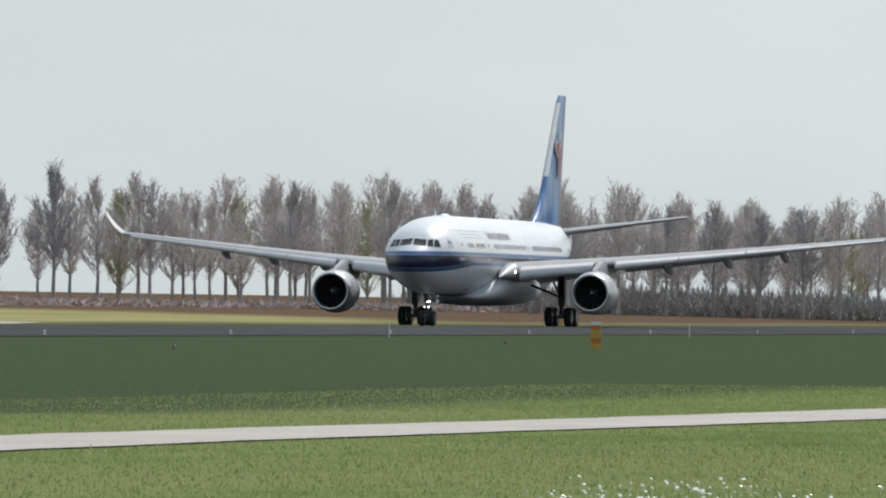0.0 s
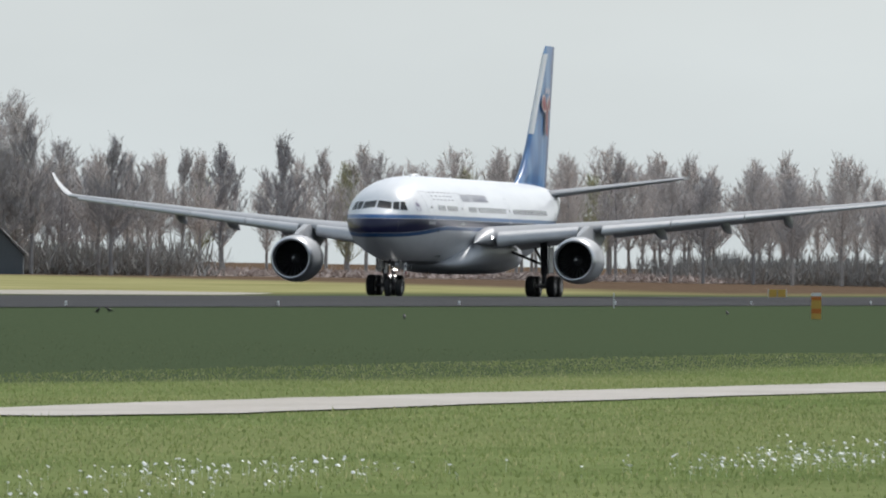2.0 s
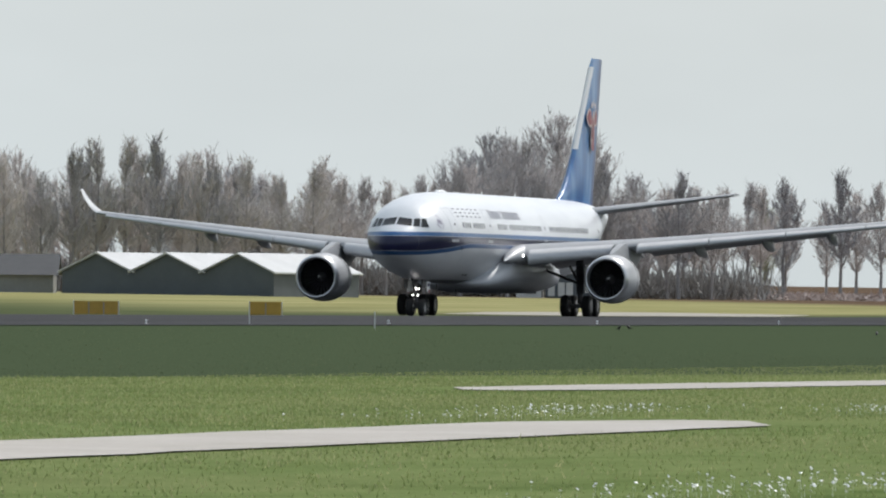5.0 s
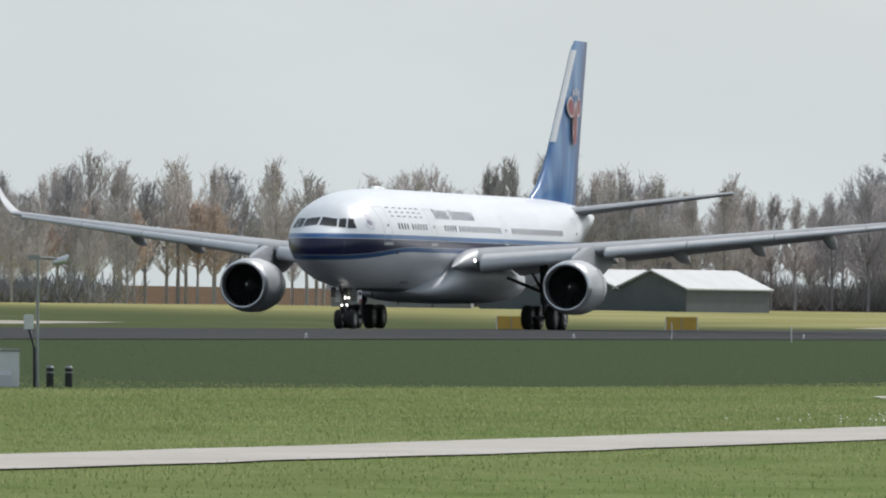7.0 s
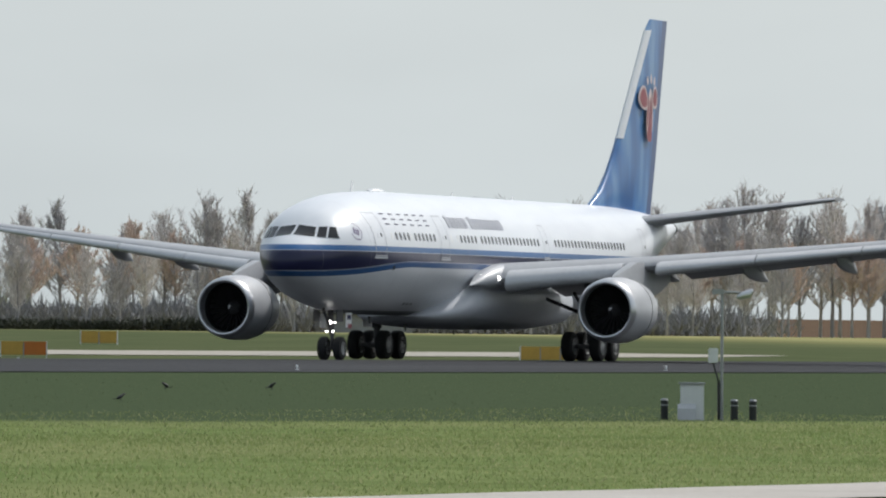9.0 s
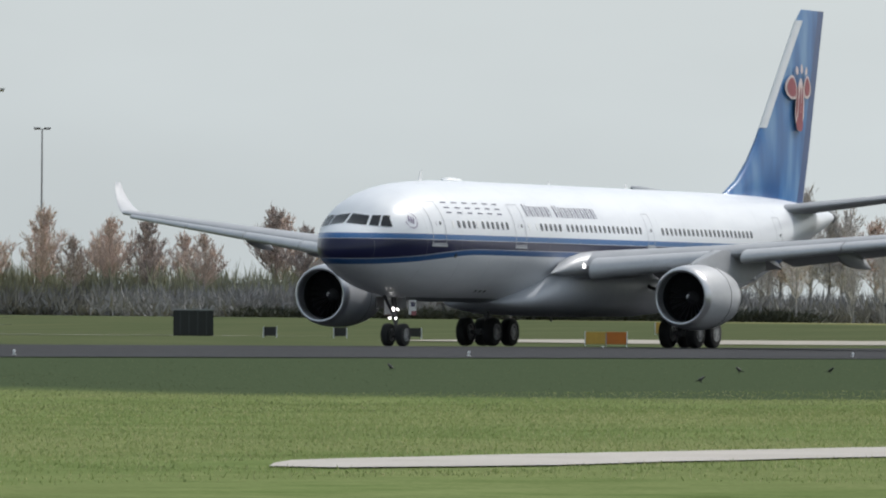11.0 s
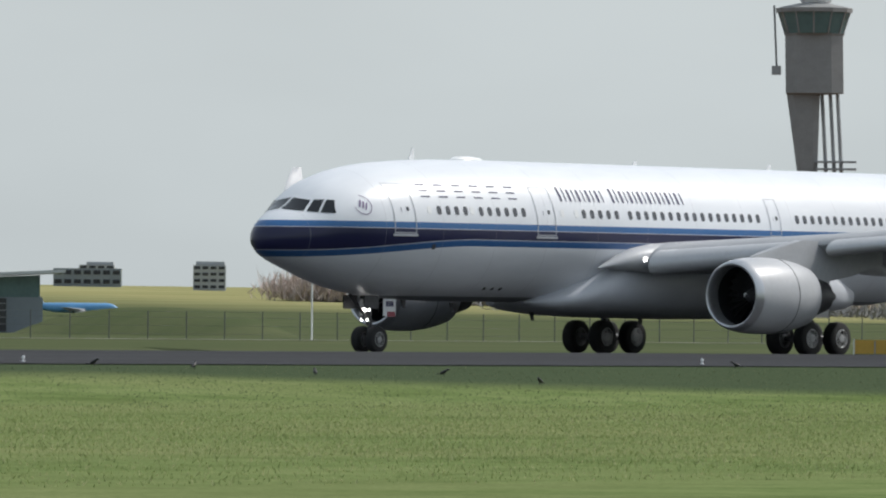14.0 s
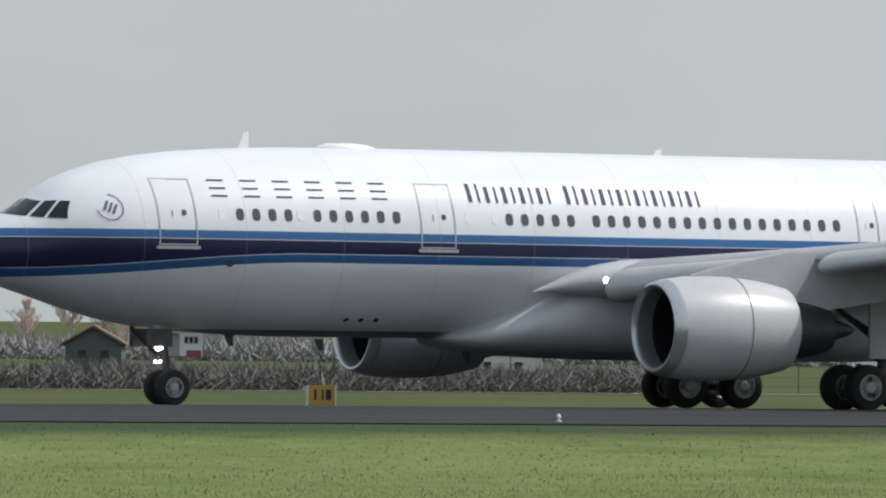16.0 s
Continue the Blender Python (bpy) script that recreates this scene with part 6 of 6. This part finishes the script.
far_jet(474.5, 474, 137, 7.5, SKYBLUE, WHITE, "sky-blue parked jet airliner beside the mound")
far_jet(480, 520, 146, 11, SKYBLUE, WHITE, "sky-blue parked jet airliner behind the buildings")


def van(x, y, yaw, ln, h, mat):
    v = thing("parked_van", "pale parked van beneath the street trees", "van", facing(x, y, yaw), "parked vans")
    bm = bmesh.new()
    loft(bm, [[Vector((a, s, z)) for a, z in ((0, 0.25), (ln, 0.25), (ln, h * 0.95), (ln * 0.22, h), (0.0, h * 0.55))] for s in (-0.6, 0.6)])
    bmesh.ops.bevel(bm, geom=list(bm.edges), offset=0.05, segments=1, affect="EDGES")
    part("body", bm, mat, v)
    bm = bmesh.new()
    box(bm, ln * 0.2, ln * 0.92, -0.61, -0.595, h * 0.6, h * 0.86)
    part("window", bm, GLASSD, v, smooth=False)
    for wx in (ln * 0.2, ln * 0.8):
        for s in (-0.5, 0.5):
            bm = bmesh.new()
            tube(bm, (wx, s - 0.12, 0.24), (wx, s + 0.12, 0.24), 0.24, n=12)
            part("wheel", bm, RUBBER, v)


for i, (x, y, ln, h, m) in enumerate(((346, 462, 2.6, 1.1, WHITE), (353, 457, 3.6, 1.3, CABW), (358.5, 453, 2.2, 0.9, SKYBLUE), (333, 470, 3.0, 1.2, WHITE), (373, 466, 3.4, 1.2, WHITE), (379, 462, 2.4, 1.0, PANEL), (366, 470, 2.6, 1.1, WHITE), (322, 470, 2.4, 1.0, WHITE))):
    van(x, y, -33, ln, h, m)
far_tower = thing("distant_tower", "distant grey tower with a flared head behind trees", "tower", facing(572, 707, -38))
bm = bmesh.new()
loft(bm, [circle((0, 0, z), (1, 0, 0), (0, 1, 0), r, n=16) for z, r in ((-2, 1.6), (4.6, 1.4), (5.6, 2.4), (7.0, 3.4), (8.4, 3.6), (9.4, 2.6), (9.8, 0.4))])
part("shaft", bm, CONCRETE, far_tower)


# ---- crows on the grass ----
CROWM = plain("crow_black", (0.012, 0.012, 0.014), 0.5, 0, 0.2, 20)


def crow(m):
    c = thing("crow", "black crow standing on the grass", "bird", m, "crows on the grass")
    bm = bmesh.new()
    loft(bm, [circle((x, 0, z), (0, 1, 0), (0.3, 0, 1), r, r * 1.1, 10) for x, z, r in ((-0.17, 0.13, 0.02), (-0.10, 0.15, 0.065), (0.0, 0.18, 0.085), (0.09, 0.22, 0.065), (0.13, 0.25, 0.03))])
    part("body", bm, CROWM, c)
    bm = bmesh.new()
    bmesh.ops.create_uvsphere(bm, u_segments=10, v_segments=8, radius=0.05, matrix=Matrix.Translation((0.15, 0, 0.28)))
    part("head", bm, CROWM, c)
    bm = bmesh.new()
    tube(bm, (0.19, 0, 0.28), (0.27, 0, 0.265), 0.018, 0.003, 6)
    part("beak", bm, CROWM, c)
    bm = bmesh.new()
    box(bm, -0.34, -0.12, -0.045, 0.045, 0.085, 0.11, 0.01)
    part("tail", bm, CROWM, c)
    for s in (-0.035, 0.035):
        bm = bmesh.new()
        tube(bm, (0.02, s, -0.02), (0.01, s, 0.13), 0.01, n=5)
        part("leg", bm, CROWM, c)
    return c


CROWS = [(482.3, 160.9), (546.1, 162.2), (456.5, 166.0), (453.3, 165.4), (273.1, 154.8), (263.7, 162.3), (285.6, 160.4), (292.4, 160.2), (226.8, 163.4), (228.2, 163.2), (203.1, 159.8), (192.6, 168.7), (195.5, 167.3), (221.5, 168.7), (187.8, 168.0), (203.0, 163.9), (197.5, 164.0)]
first_crow = crow(pose(*CROWS[0], ground_z(CROWS[0][1]), 0, 0, 20) @ Matrix.Diagonal((0.8, 0.8, 0.8, 1)))
for i, (x, y) in enumerate(CROWS[1:]):
    copy_thing(first_crow, pose(x, y, ground_z(y), 0, 0, 40 + 97 * i))


# ---- grass blades and daisies ----
def blades(name, areas, label, cat, mat, hmin, hmax, width, seed):
    """Tufts of upright blades scattered over (x0, x1, y0, y1, count) areas."""
    rng = np.random.RandomState(seed)
    X, Y = [], []
    for x0, x1, y0, y1, n in areas:
        X.append(rng.uniform(x0, x1, n)), Y.append(rng.uniform(y0, y1, n))
    X, Y = np.concatenate(X), np.concatenate(Y)
    keep = np.ones(len(X), bool)
    for line in PATHS:
        px, py = [p[0] for p in line], [p[1] for p in line]
        keep &= (np.abs(Y - np.interp(X, px, py)) > 3.0 + rng.rand(len(X)) * 0.5) | (X < px[0]) | (X > px[-1])
    X, Y = X[keep], Y[keep]
    n = len(X)
    pz = np.interp(Y, [p[0] for p in PROFILE], [p[1] for p in PROFILE])
    h = rng.uniform(hmin, hmax, n) * (0.6 + 0.8 * rng.rand(n) ** 3)
    a = rng.uniform(0, math.pi, n)
    dx, dy = np.cos(a) * width * rng.uniform(0.5, 1.4, n), np.sin(a) * width * rng.uniform(0.5, 1.4, n)
    lx, ly = rng.normal(0, 0.35, n) * h, rng.normal(0, 0.35, n) * h
    v = np.concatenate([np.stack([X - dx, Y - dy, pz - 0.01], 1), np.stack([X + dx, Y + dy, pz - 0.01], 1), np.stack([X + lx, Y + ly, pz + h], 1)])
    i = np.arange(n)
    me = bpy.data.meshes.new(name)
    me.from_pydata(v.tolist(), [], np.stack([i, i + n, i + 2 * n], 1).tolist())
    me.materials.append(mat)
    return tagged(new(name, me), label, cat, kind="stuff")


def blade_material(name, lo, mid, hi):
    """Thin leaves: half of the light passes through them."""
    k = Mat(name, 0.7, 0, 0.1)
    g = k.n.new("ShaderNodeNewGeometry")
    c = k.ramp(g.outputs["Random Per Island"], [(0.0, lo), (0.55, mid), (1.0, hi)])
    c = k.mix(0.6, c, k.ramp(k.noise(0.22, 4), [(0.3, (0.8, 0.82, 0.8)), (0.7, (1.2, 1.15, 1.1))]), "MULTIPLY")
    tr = k.n.new("ShaderNodeBsdfTranslucent")
    k.l.new(c, tr.inputs[0])
    mx = k.n.new("ShaderNodeMixShader")
    mx.inputs[0].default_value = 0.5
    k.l.new(k.b.outputs[0], mx.inputs[1])
    k.l.new(tr.outputs[0], mx.inputs[2])
    k.l.new(mx.outputs[0], k.n["Material Output"].inputs[0])
    return k.color(c)


BLADE = blade_material("grass_blades", (0.175, 0.225, 0.085), (0.225, 0.28, 0.105), (0.44, 0.44, 0.25))
BLADE_D = blade_material("mown_grass_blades", (0.07, 0.095, 0.05), (0.10, 0.13, 0.07), (0.17, 0.19, 0.11))
blades("grass", [(215, 420, 84, 128, 130000), (130, 300, 58, 150, 130000), (90, 230, 76, 152, 100000)], "uneven green meadow grass with pale seed stalks", "grass", BLADE, 0.03, 0.09, 0.016, 5)
blades("mown_grass", [(180, 420, 128, 168, 30000), (110, 240, 148, 169, 20000)], "short dark mown grass beside the runway", "grass", BLADE_D, 0.03, 0.06, 0.018, 6)


def daisies(spots, seed):
    rng = random.Random(seed)
    V, F = [], []
    for cx, cy, rx, ry, n in spots:
        for _ in range(n):
            x, y = cx + rng.gauss(0, rx), cy + rng.gauss(0, ry)
            z = ground_z(y) + rng.uniform(0.06, 0.18)
            r = rng.uniform(0.015, 0.032)
            b = len(V)
            tx, ty = rng.uniform(-0.7, 0.7), rng.uniform(-0.9, 0.2)
            for k in range(6):
                a = math.pi * k / 3
                V.append((x + r * math.cos(a), y + r * math.sin(a), z + r * (tx * math.cos(a) + ty * math.sin(a)) * -1))
            V.append((x, y, z + 0.012))
            F += [(b + k, b + (k + 1) % 6, b + 6) for k in range(6)]
            s = len(V)
            V.extend([(x - 0.006, y, ground_z(y)), (x + 0.006, y, ground_z(y)), (x, y, z)])
            F.append((s, s + 1, s + 2))
    me = bpy.data.meshes.new("daisies")
    me.from_pydata(V, [], F)
    me.materials.append(WHITE)
    return tagged(new("daisies", me), "white daisies scattered in the meadow grass", "flowers", kind="stuff")


daisies([(249.5, 86.6, 4, 0.9, 200), (257, 88, 3, 0.9, 60), (239, 91.4, 3, 0.8, 110), (230, 90, 4, 1.2, 60), (170, 65, 4, 1.0, 110), (176, 66, 3, 0.8, 50)], 3)


def motions():
    walk(AIRLINER, [(t, pose(x, y, ground_z(y) + 0.03, 0, 0, a)) for t, x, y, a in PLANE])


motions()
